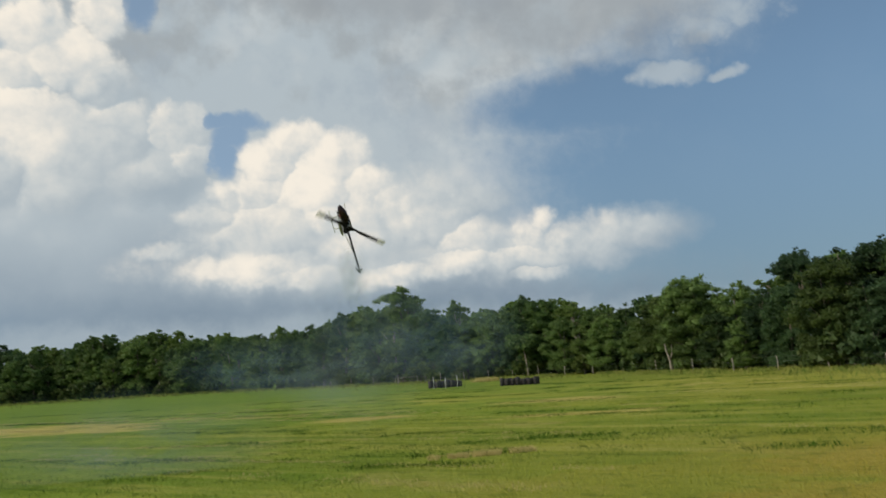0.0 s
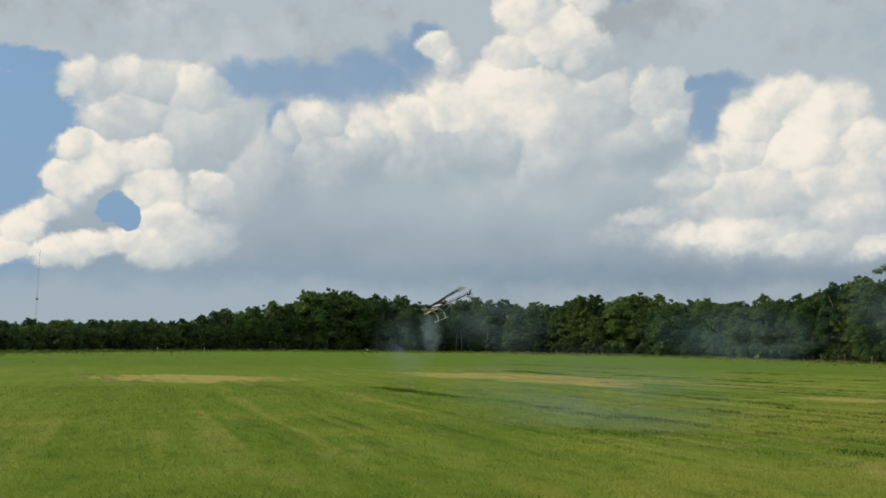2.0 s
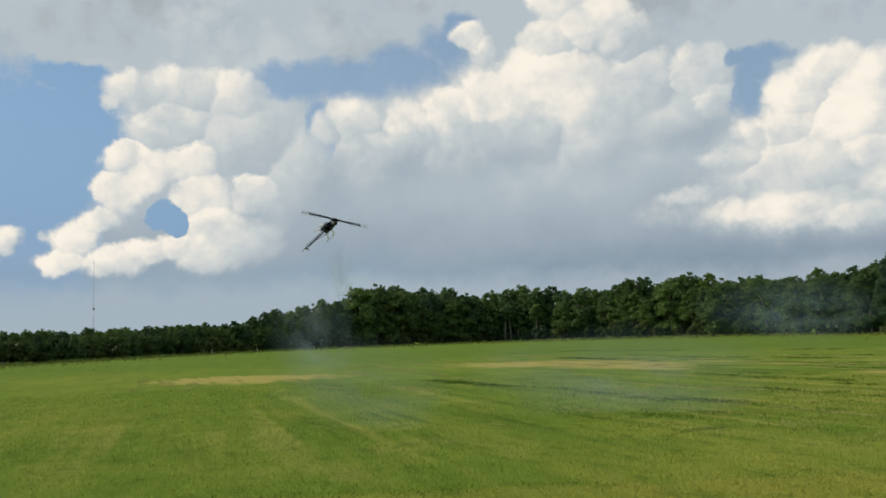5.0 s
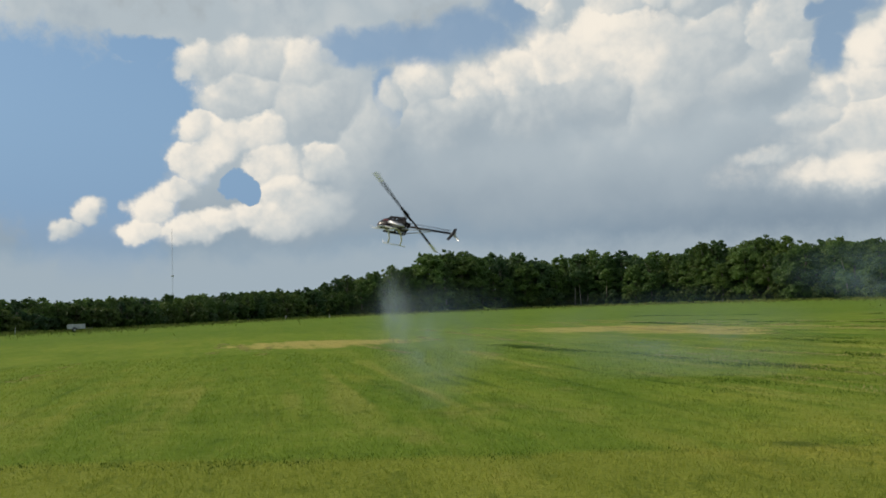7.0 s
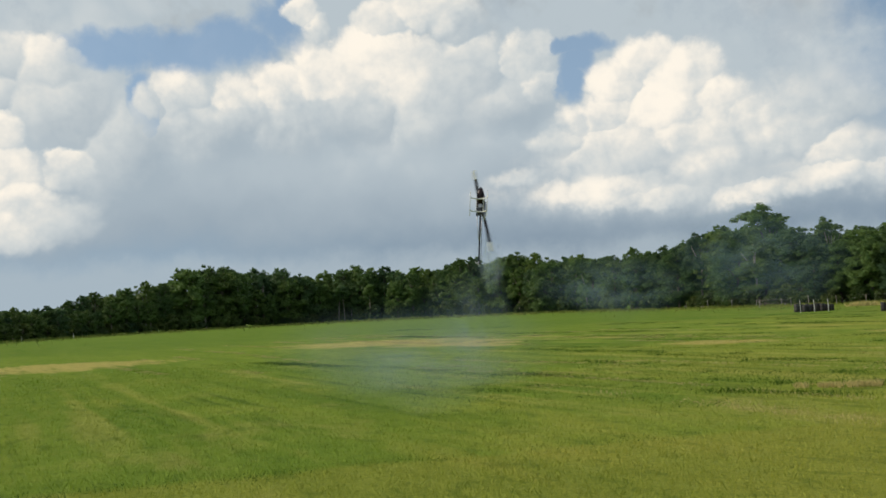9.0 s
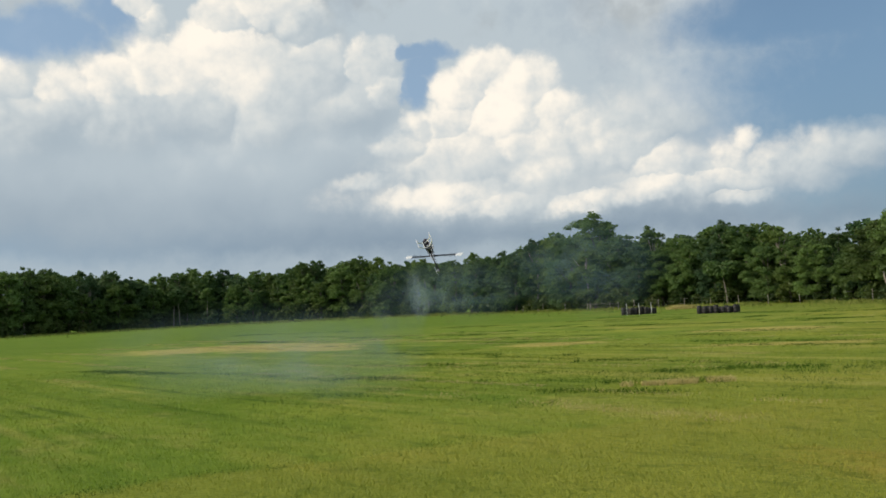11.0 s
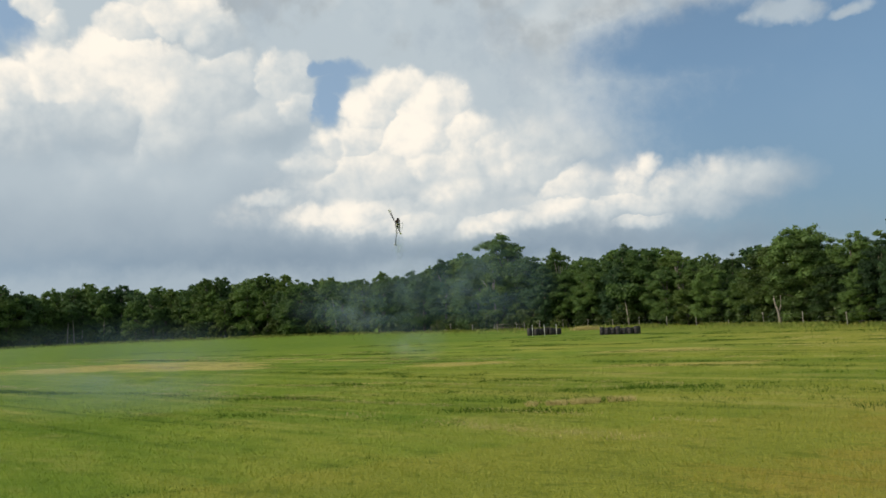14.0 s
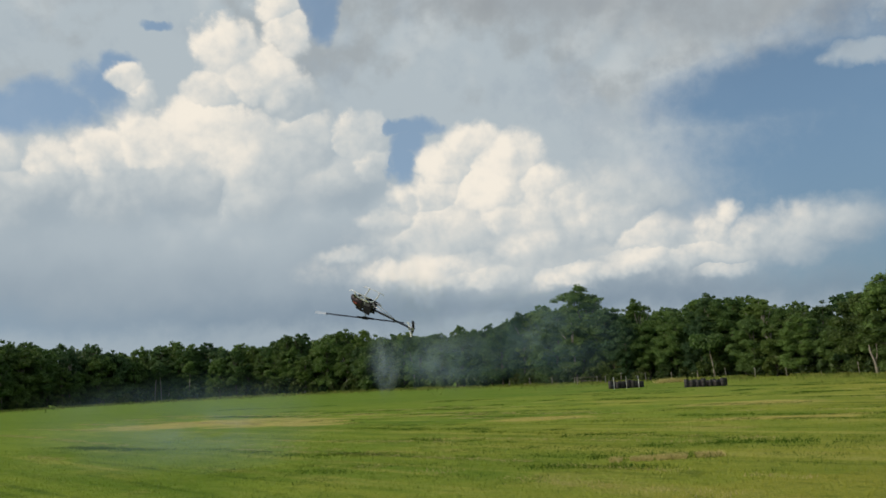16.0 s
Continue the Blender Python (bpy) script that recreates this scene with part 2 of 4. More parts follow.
    air = Sock.node("ShaderNodeTexSky", sky_type="NISHITA", sun_disc=False, sun_elevation=radians(SUN_EL),
                    sun_rotation=radians(-SUN_AZ), air_density=1.0, dust_density=0.6, ozone_density=2.5)
    gain = Sock.node("ShaderNodeMix", data_type="RGBA", blend_type="MULTIPLY")
    gain.inputs[0].default_value = 1.0
    Sock.tree.links.new(air.outputs[0], gain.inputs[6])
    gain.inputs[7].default_value = (0.098, 0.106, 0.102, 1)
    veil = mixed((0.120, 0.195, 0.305), (0.225, 0.355, 0.535), u0.step(-16.0, 12.0))
    blue = mixed(Sock(gain.outputs[2]), veil, v0.step(20.0, 3.0) * 0.45 + 0.25 + u0.step(-8.0, 12.0) * 0.3)
    sky = mixed(blue, cloud, cover)
    bg = Sock.node("ShaderNodeBackground")
    Sock.put(sky, bg.inputs[0])
    bg.inputs[1].default_value = 1.0
    out = Sock.node("ShaderNodeOutputWorld")
    Sock.tree.links.new(bg.outputs[0], out.inputs[0])


build_sky()


# ---------------------------------------------------------------- materials
def material(name, rough=0.6, metal=0.0, spec=0.4):
    m = bpy.data.materials.new(name)
    m.use_nodes = True
    Sock.tree = m.node_tree
    b = m.node_tree.nodes["Principled BSDF"]
    b.inputs["Roughness"].default_value, b.inputs["Metallic"].default_value = rough, metal
    b.inputs["Specular IOR Level"].default_value = spec
    return m, b


def spot():
    return Sock(Sock.node("ShaderNodeTexCoord").outputs["Object"])


def place():
    return Sock(Sock.node("ShaderNodeNewGeometry").outputs["Position"])


def bump(b, height, strength=0.3, distance=0.02):
    n = Sock.node("ShaderNodeBump")
    n.inputs["Strength"].default_value, n.inputs["Distance"].default_value = strength, distance
    Sock.put(height, n.inputs["Height"])
    Sock.tree.links.new(n.outputs[0], b.inputs["Normal"])


def plain(name, a, c, scale=20.0, rough=0.6, metal=0.0, spec=0.4, rise=0.15):
    """Two tones broken by grain at two scales."""
    m, b = material(name, rough, metal, spec)
    p = spot()
    n1, _ = noise_at(p, scale, 4.0)
    n2, _ = noise_at(p, scale * 6, 3.0, 0.6, (4, 2, 1))
    f = (n1 * 0.65 + n2 * 0.35).step(0.35, 0.68)
    Sock.put(mixed(a, c, f), b.inputs["Base Color"])
    Sock.put(f * 0.2 + (rough - 0.1), b.inputs["Roughness"])
    bump(b, n2, rise, 0.005)
    return m


MOW = radians(53)                      # the mower's lines run this far left of straight ahead


def turf(blade=False):
    """Mown pasture: lines of the mower, greener and drier patches, straw."""
    m, b = material("grass_blade" if blade else "turf", 0.9, 0.0, 0.04)
    p = place()
    big, _ = noise_at(p, 0.06, 3.0, 0.55, (5, 2, 0))
    patch, _ = noise_at(p, 0.35, 4.0, 0.6, (1, 8, 0))
    px, py, _ = split(p)
    lane = Sock.node("ShaderNodeCombineXYZ")
    Sock.put(px * math.cos(MOW) + py * math.sin(MOW), lane.inputs[0])
    Sock.put(py * math.cos(MOW) - px * math.sin(MOW), lane.inputs[1])
    lane = Sock(lane.outputs[0])
    rows1, _ = noise_at(lane, 1.0, 3.0, 0.6, (0, 0, 0), (0.45, 0.095, 0.0))
    rows2, _ = noise_at(lane, 1.0, 4.0, 0.65, (9, 3, 0), (1.1, 0.17, 0.0))
    straw, _ = noise_at(lane, 1.0, 5.0, 0.7, (2, 6, 0), (0.36, 0.11, 0.0))
    grain, _ = noise_at(p, 14.0, 4.0, 0.7)
    speck, _ = noise_at(p, 70.0, 2.0, 0.7)
    band1, _ = noise_at(lane, 1.0, 2.0, 0.5, (31, 5, 0), (1.3, 0.045, 0.0))
    band2, _ = noise_at(lane, 1.0, 3.0, 0.6, (17, 9, 0), (2.6, 0.10, 0.0))
    green = mixed((0.168, 0.268, 0.030), (0.292, 0.374, 0.050), (rows1 * 0.5 + patch * 0.25 + big * 0.25).step(0.36, 0.62))
    green = mixed(green, (0.36, 0.375, 0.062), (big * 0.4 + rows2 * 0.45 + patch * 0.15).step(0.49, 0.63) * 0.7)
    # drier and yellower to one side, with its front-lit brightness put into the colour
    green = mixed(green, (0.46, 0.385, 0.070), (px + (big - 0.5) * 60.0 + (rows1 - 0.5) * 26.0).step(-10.0, 20.0) * 0.55)
    green = mixed(green, (0.55, 0.43, 0.15), (straw * 0.7 + patch * 0.3).step(0.54, 0.66) * (px + (big - 0.5) * 20.0).step(-24.0, 0.0) * 0.55)
    green = mixed(green, (0.172, 0.252, 0.020), (px + (big - 0.5) * 14.0 + (patch - 0.5) * 6.0).step(-4.0, -20.0) * 0.40)
    # rows of the mower: pale stubble beside darker grass, windrow shade put into colour
    reach = Sock.math("SQRT", px * px + py * py)
    ranks = ((px + (big - 0.5) * 16.0).step(-30.0, -6.0) * 0.85 + 0.15) * (reach + (patch - 0.5) * 5.0).step(10.0, 17.0)
    green = mixed(green, (0.46, 0.43, 0.100), (band1 + (patch - 0.5) * 0.25).step(0.54, 0.68) * ranks * 0.62)
    green = mixed(green, (0.062, 0.125, 0.014), (band2 * 0.6 + band1 * 0.4 + (patch - 0.5) * 0.2).step(0.46, 0.35) * ranks * 0.66)
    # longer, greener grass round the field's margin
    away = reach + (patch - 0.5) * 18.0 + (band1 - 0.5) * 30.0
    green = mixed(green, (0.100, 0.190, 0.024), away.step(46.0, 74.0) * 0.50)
    # last swath of the mower, paler than the rest
    swath = (px + 5.6) * 0.58 - (py - 7.8) * 0.81 + (patch - 0.5) * 0.9
    green = mixed(green, (0.42, 0.370, 0.066), swath.step(-0.1, 0.25) * 0.40)
    green = mixed(green, (0.48, 0.350, 0.070), (blobs(px, py, [(9.0, 12.0, 6.0, 3.5), (4.6, 9.0, 3.5, 2.0)]) + (patch - 0.5) * 1.6 + (band2 - 0.5) * 1.5).step(0.0, 0.9) * 0.64)
    # dry, cut-over strips
    dry = blobs(px, py, [(-22.0, 41.5, 7.0, 5.0), (-16.5, 38.6, 4.0, 3.6), (-13.5, 35.3, 2.2, 1.0), (-3.2, 32.0, 2.4, 1.5), (0.3, 16.9, 0.9, 0.16),
                         (-5.2, 23.5, 1.0, 0.25), (4.2, 26.8, 3.4, 1.1), (4.9, 36.8, 3.4, 2.4), (-31.0, 27.5, 6.0, 4.5), (-18.0, 36.2, 1.8, 0.6)])
    green = mixed(green, (0.62, 0.48, 0.15), (dry + (patch - 0.5) * 1.6 + (rows2 - 0.5) * 1.8 + (grain - 0.5) * 0.8 + (band2 - 0.5) * 1.6).step(0.0, 0.8) * 0.8)
    tuft, _ = noise_at(lane, 1.0, 3.0, 0.6, (4, 4, 0), (3.0, 1.5, 0.0))
    green = mixed(green, (0.34, 0.37, 0.075), tuft.step(0.54, 0.70) * 0.40)
    green = mixed(green, (0.085, 0.145, 0.018), tuft.step(0.46, 0.32) * 0.40)
    dark = (rows2 * 0.75 + grain * 0.25).step(0.45, 0.34)
    green = mixed(green, (0.060, 0.115, 0.014), dark * 0.30)
    green = mixed(green, (0.11, 0.17, 0.02), (grain * 0.5 + speck * 0.5).step(0.52, 0.36) * 0.6)
    if blade:
        isl = Sock(Sock.node("ShaderNodeNewGeometry").outputs["Random Per Island"])
        green = mixed(green, (0.33, 0.40, 0.07), isl.step(0.5, 1.0) * 0.4)
        Sock.put(green, b.inputs["Base Color"])
        b.inputs["Subsurface Weight"].default_value = 0.0
        t = Sock.node("ShaderNodeBsdfTranslucent")
        Sock.put(green, t.inputs[0])
        mx = Sock.node("ShaderNodeMixShader")
        mx.inputs[0].default_value = 0.35
        tr = m.node_tree
        tr.links.new(b.outputs[0], mx.inputs[1])
        tr.links.new(t.outputs[0], mx.inputs[2])
        tr.links.new(mx.outputs[0], tr.nodes["Material Output"].inputs[0])
    else:
        Sock.put(green, b.inputs["Base Color"])
        bump(b, rows2 * 1.2 + grain * 0.6 + speck * 0.25 + patch, 0.9, 0.12)
    return m


def foliage(name, a, c):
    m, b = material(name, 0.55, 0.0, 0.3)
    r = Sock(Sock.node("ShaderNodeObjectInfo").outputs["Random"])
    isl = Sock(Sock.node("ShaderNodeNewGeometry").outputs["Random Per Island"])
    n, _ = noise_at(place(), 0.7, 3.0)
    pick = Sock.math("FRACT", r * 7.31)
    col = mixed(a, c, (isl * 0.30 + n * 0.45 + r * 0.50).step(0.25, 0.95))
    col = mixed(col, (0.140, 0.185, 0.036), pick.step(0.62, 1.0) * 0.36)
    col = mixed(col, (0.045, 0.095, 0.048), pick.step(0.38, 0.0) * 0.60)
    Sock.put(col, b.inputs["Base Color"])
    t = Sock.node("ShaderNodeBsdfTranslucent")
    Sock.put(col, t.inputs[0])
    mx = Sock.node("ShaderNodeMixShader")
    mx.inputs[0].default_value = 0.35
    tr = m.node_tree
    tr.links.new(b.outputs[0], mx.inputs[1])
    tr.links.new(t.outputs[0], mx.inputs[2])
    tr.links.new(mx.outputs[0], tr.nodes["Material Output"].inputs[0])
    return m


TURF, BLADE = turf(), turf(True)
LEAF = foliage("oak_leaves", (0.060, 0.118, 0.030), (0.156, 0.246, 0.060))
# darker leaf copy: the right-hand trees' shade is put into the colour
LEAF_SHADED = foliage("shaded_oak_leaves", (0.024, 0.052, 0.014), (0.066, 0.116, 0.028))
LEAF_SHRUB = foliage("shrub_leaves", (0.045, 0.085, 0.018), (0.11, 0.15, 0.04))
BARK = plain("bark", (0.10, 0.085, 0.065), (0.22, 0.19, 0.15), 6.0, 0.9, rise=0.6)
PALE_BARK = plain("pale_bark", (0.20, 0.175, 0.145), (0.36, 0.32, 0.27), 6.0, 0.85, rise=0.5)
POST_WOOD = plain("grey_post_wood", (0.30, 0.27, 0.23), (0.50, 0.46, 0.40), 9.0, 0.9, rise=0.5)
BLACK_PLASTIC = plain("black_barrel", (0.018, 0.017, 0.018), (0.045, 0.040, 0.040), 5.0, 0.55)
WIRE = plain("fence_wire", (0.16, 0.16, 0.16), (0.28, 0.27, 0.26), 30.0, 0.5, 0.8)
MAST_GREY = plain("galvanised_mast", (0.36, 0.37, 0.38), (0.50, 0.51, 0.52), 3.0, 0.6)
DRY_GRASS = plain("dry_grass", (0.44, 0.37, 0.13), (0.60, 0.50, 0.20), 5.0, 0.9)
# self-shade of the long blades is put into this darker green
LONG_GRASS = plain("long_grass", (0.036, 0.080, 0.010), (0.110, 0.190, 0.024), 2.0, 0.85, 0.0, 0.05)
WEEDS = plain("weeds", (0.10, 0.17, 0.03), (0.34, 0.33, 0.09), 0.6, 0.85, 0.0, 0.05)
WHITE_PAINT = plain("white_paint", (0.70, 0.70, 0.68), (0.82, 0.82, 0.80), 8.0, 0.5)


# ---------------------------------------------------------------- mesh helpers
def part(name, bm, mat, parent=None, label=""):
    me = bpy.data.meshes.new(name)
    bm.to_mesh(me)
    bm.free()
    me.materials.append(mat)
    ob = new(name, me)
    if parent:
        ob.parent = parent
    return tagged(ob, label)


def raw_part(name, verts, faces, mat, parent=None, label=""):
    me = bpy.data.meshes.new(name)
    me.from_pydata(verts, [], faces)
    me.materials.append(mat)
    ob = new(name, me)
    if parent:
        ob.parent = parent
    return tagged(ob, label)


def tube(bm, pts, radii, sides=8, caps=True):
    """A bent tapering tube through pts."""
    rings = []
    pts = [Vector(p) for p in pts]
    for i, p in enumerate(pts):
        d = (pts[min(i + 1, len(pts) - 1)] - pts[max(i - 1, 0)]).normalized()
        a = d.orthogonal().normalized() if i == 0 else (rings[-1][1] - d * rings[-1][1].dot(d)).normalized()
        b = d.cross(a)
        rings.append(([bm.verts.new(p + (a * math.cos(k * math.tau / sides) + b * math.sin(k * math.tau / sides)) * radii[i])
                       for k in range(sides)], a))
    for (r0, _), (r1, _) in zip(rings, rings[1:]):
        for k in range(sides):
            bm.faces.new((r0[k], r0[(k + 1) % sides], r1[(k + 1) % sides], r1[k])).smooth = True
    if caps:
        bm.faces.new(rings[0][0][::-1])
        bm.faces.new(rings[-1][0])
    return bm


def lathe(bm, profile, axis="Z", sides=20, at=(0, 0, 0)):
    """A turned body from (radius, height) pairs."""
    rings = []
    for r, h in profile:
        ring = []
        for k in range(sides):
            c, s = r * math.cos(k * math.tau / sides), r * math.sin(k * math.tau / sides)
            v = {"Z": (c, s, h), "X": (h, c, s), "Y": (s, h, c)}[axis]
            ring.append(bm.verts.new(Vector(at) + Vector(v)))
        rings.append(ring)
    for r0, r1 in zip(rings, rings[1:]):
        for k in range(sides):
            bm.faces.new((r0[k], r0[(k + 1) % sides], r1[(k + 1) % sides], r1[k])).smooth = True
    bm.faces.new(rings[0][::-1])
    bm.faces.new(rings[-1])
    return bm


def block(bm, size, at=(0, 0, 0), bevel=0.0, turn=None):
    made = bmesh.ops.create_cube(bm, size=1.0)
    m = Matrix.Translation(at) @ (turn or Matrix()) @ Matrix.Diagonal((*size, 1))
    bmesh.ops.transform(bm, matrix=m, verts=made["verts"])
    if bevel:
        edges = {e for v in made["verts"] for e in v.link_edges}
        bmesh.ops.bevel(bm, geom=list(edges), offset=bevel, segments=2, affect="EDGES", profile=0.5)
    return bm


# ---------------------------------------------------------------- ground
def relief(x, y):
    """Low swells and the mower's ruts, in metres."""
    a = x * math.cos(MOW) + y * math.sin(MOW)
    d = math.hypot(x, y)
    k = min(1.0, max(0.0, (d - 3) / 8)) * min(1.0, max(0.0, (140 - d) / 60))
    return k * (0.035 * math.sin(a * 1.15 + 0.6 * math.sin(y * 0.07)) * noise.noise(Vector((x * 0.07, y * 0.07, 3)))
                + 0.05 * noise.noise(Vector((a * 0.5, x * 0.05, 1.0))))


def build_ground():
    rings = [0.0] + [1.5 * 1.045 ** i for i in range(165)] + [3000.0, 4500.0]
    seg = 220
    verts, faces = [], []
    for r in rings:
        for k in range(seg):
            a = k * math.tau / seg
            px, py = -r * math.sin(a), r * math.cos(a)
            verts.append((px, py, relief(px, py)))
    for i in range(len(rings) - 1):
        for k in range(seg):
            faces.append((i * seg + k, i * seg + (k + 1) % seg, (i + 1) * seg + (k + 1) % seg, (i + 1) * seg + k))
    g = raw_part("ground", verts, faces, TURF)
    for f in g.data.polygons:
        f.use_smooth = True
    tagged(g, "mown green pasture with dry straw streaks and mower lines", "field", kind="structure")


build_ground()

# ---------------------------------------------------------------- the wood's edge
EDGE_AZ = (-40, -27, -17, -8, 5, 16, 31, 45, 60, 80)
EDGE_DIST = (46, 53, 71, 95, 115, 162, 200, 178, 124, 100)
TOP_AZ = (-36, -28.6, -26.3, -24.5, -22.6, -21.8, -18.4, -16.7, -13, -10.7, -7, -4.8, -0.8, 1.2, 2.6, 5.8, 8.1, 10.8, 14.5, 19.7, 22.1,
          25.5, 30.1, 33.2, 35.1, 37.4, 40.5, 41.9, 43.9, 46.3, 48, 51, 55, 60, 80)
TOP_EL = (7.4, 7.1, 6.2, 7.0, 6.2, 4.1, 4.0, 4.8, 4.0, 3.6, 4.6, 4.1, 4.2, 3.6, 5.1, 4.5, 3.5, 3.1, 3.1, 3.2, 3.4,
          2.8, 3.15, 2.65, 3.0, 3.45, 3.6, 3.1, 2.3, 2.05, 1.55, 1.3, 1.28, 1.2, 1.15)


def edge_dist(az):
    return float(np.interp(az, EDGE_AZ, EDGE_DIST))


def top_height(az, d):
    return EYE + d * math.tan(radians(float(np.interp(az, TOP_AZ, TOP_EL))))


def leaf_cloud(rng, centres, radii, count, size):
    """Folded leaf sprays over the outside of many clumps."""
    verts, faces = [], []
    w = radii ** 2 / (radii ** 2).sum()
    for c, r, n in zip(centres, radii, rng.multinomial(count, w)):
        d = rng.normal(size=(n, 3))
        d /= np.linalg.norm(d, axis=1)[:, None]
        d[:, 2] = np.where(d[:, 2] < -0.5, -d[:, 2], d[:, 2])
        p = c + d * (r * rng.uniform(0.55, 1.36, n))[:, None] * np.array([1, 1, 0.8])
        nrm = d + rng.normal(scale=0.55, size=(n, 3))
        nrm /= np.linalg.norm(nrm, axis=1)[:, None]
        a = np.cross(nrm, rng.normal(size=(n, 3)))
        a /= np.linalg.norm(a, axis=1)[:, None]
        b = np.cross(nrm, a)
        s = (size * rng.uniform(0.55, 1.3, n))[:, None]
        k = len(verts)
        tri = np.stack([p - a * s, p + a * s * 0.9 + b * s * 0.25, p + b * s * 1.25 + nrm * s * 0.35], 1).reshape(-1, 3)
        verts += tri.tolist()
        faces += (np.arange(n * 3).reshape(-1, 3) + k).tolist()
    return verts, faces


def core_blobs(rng, centres, radii, verts, faces):
    """Rough dark hearts of the clumps, so that no sky shines through."""
    ico = bmesh.new()
    bmesh.ops.create_icosphere(ico, subdivisions=1, radius=1.0)
    base = np.array([v.co[:] for v in ico.verts])
    fs = [[v.index for v in f.verts] for f in ico.faces]
    ico.free()
    for c, r in zip(centres, radii):
        k = len(verts)
        q = base * (r * 0.74 * rng.uniform(0.75, 1.15, (len(base), 1))) * np.array([1, 1, 0.8]) + c
        verts += [tuple(p) for p in q]
        faces += [tuple(k + j for j in f) for f in fs]


def build_tree(seed, spread, low, clumps, leaves, bark=BARK, size=0.30, leaf=None, name="tree"):
    """A tree ten metres high at the origin."""
    rng = np.random.default_rng(seed)
    tree = new(name)
    cent, rad = [], []
    for i in range(int(clumps * 2.3)):
        h = rng.uniform(0, 1)
        prof = (0.55 + 0.45 * math.sin(math.pi * min(1, 0.1 + 0.75 * h))) * (1.0 - max(0, h - 0.55) * 0.95)
        r = spread * prof * math.sqrt(rng.uniform(0.02, 1.0))
        a = rng.uniform(0, math.tau)
        cent.append((r * math.cos(a), r * math.sin(a), low + (9.2 - low) * h))
        rad.append(rng.uniform(0.42, 1.0) * (1.0 - 0.36 * h) * (spread / 3.0) ** 0.5)
    for k in range(30):                                  # shoots that break the outline
        a, r = rng.uniform(0, math.tau), rng.uniform(0.1, 0.85) * spread
        cent.append((r * math.cos(a), r * math.sin(a), 9.75 - r * 0.75 + rng.uniform(-0.5, 0.6)))
        rad.append(rng.uniform(0.14, 0.36))
    cent, rad = np.array(cent), np.array(rad)
    bm = bmesh.new()
    lean = rng.uniform(-0.6, 0.6, 2)
    stem = [(0, 0, -0.3), (0.02, 0.03, 0.4), (lean[0] * 0.4, lean[1] * 0.4, 3.0), (lean[0], lean[1], 6.0), (lean[0] * 1.2, lean[1] * 1.2, 8.6)]
    tube(bm, stem, (0.26, 0.18, 0.14, 0.09, 0.03), 8)
    for k in rng.choice(len(cent), 7, replace=False):
        c = cent[k]
        z = max(0.5, c[2] * 0.6)
        root = Vector((lean[0] * z / 7, lean[1] * z / 7, z))
        tube(bm, [root, root.lerp(Vector(c), 0.5) + Vector((0, 0, 0.25)), c], (0.09, 0.055, 0.02), 5)
    part("trunk", bm, bark, tree)
    v, f = leaf_cloud(rng, cent, rad, leaves, size)
    core_blobs(rng, cent, rad, v, f)
    raw_part("crown", v, f, leaf or LEAF, tree)
    return tree


def spread_copy(base, used, m):
    """The first call places base itself, later calls a copy that shares its meshes."""
    if base not in used:
        used.append(base)
        base.matrix_basis = m
        return base
    ob = base.copy()
    scene.collection.objects.link(ob)
    for c in base.children:
        o = c.copy()
        scene.collection.objects.link(o)
        o.parent = ob
    ob.matrix_basis = m
    return ob


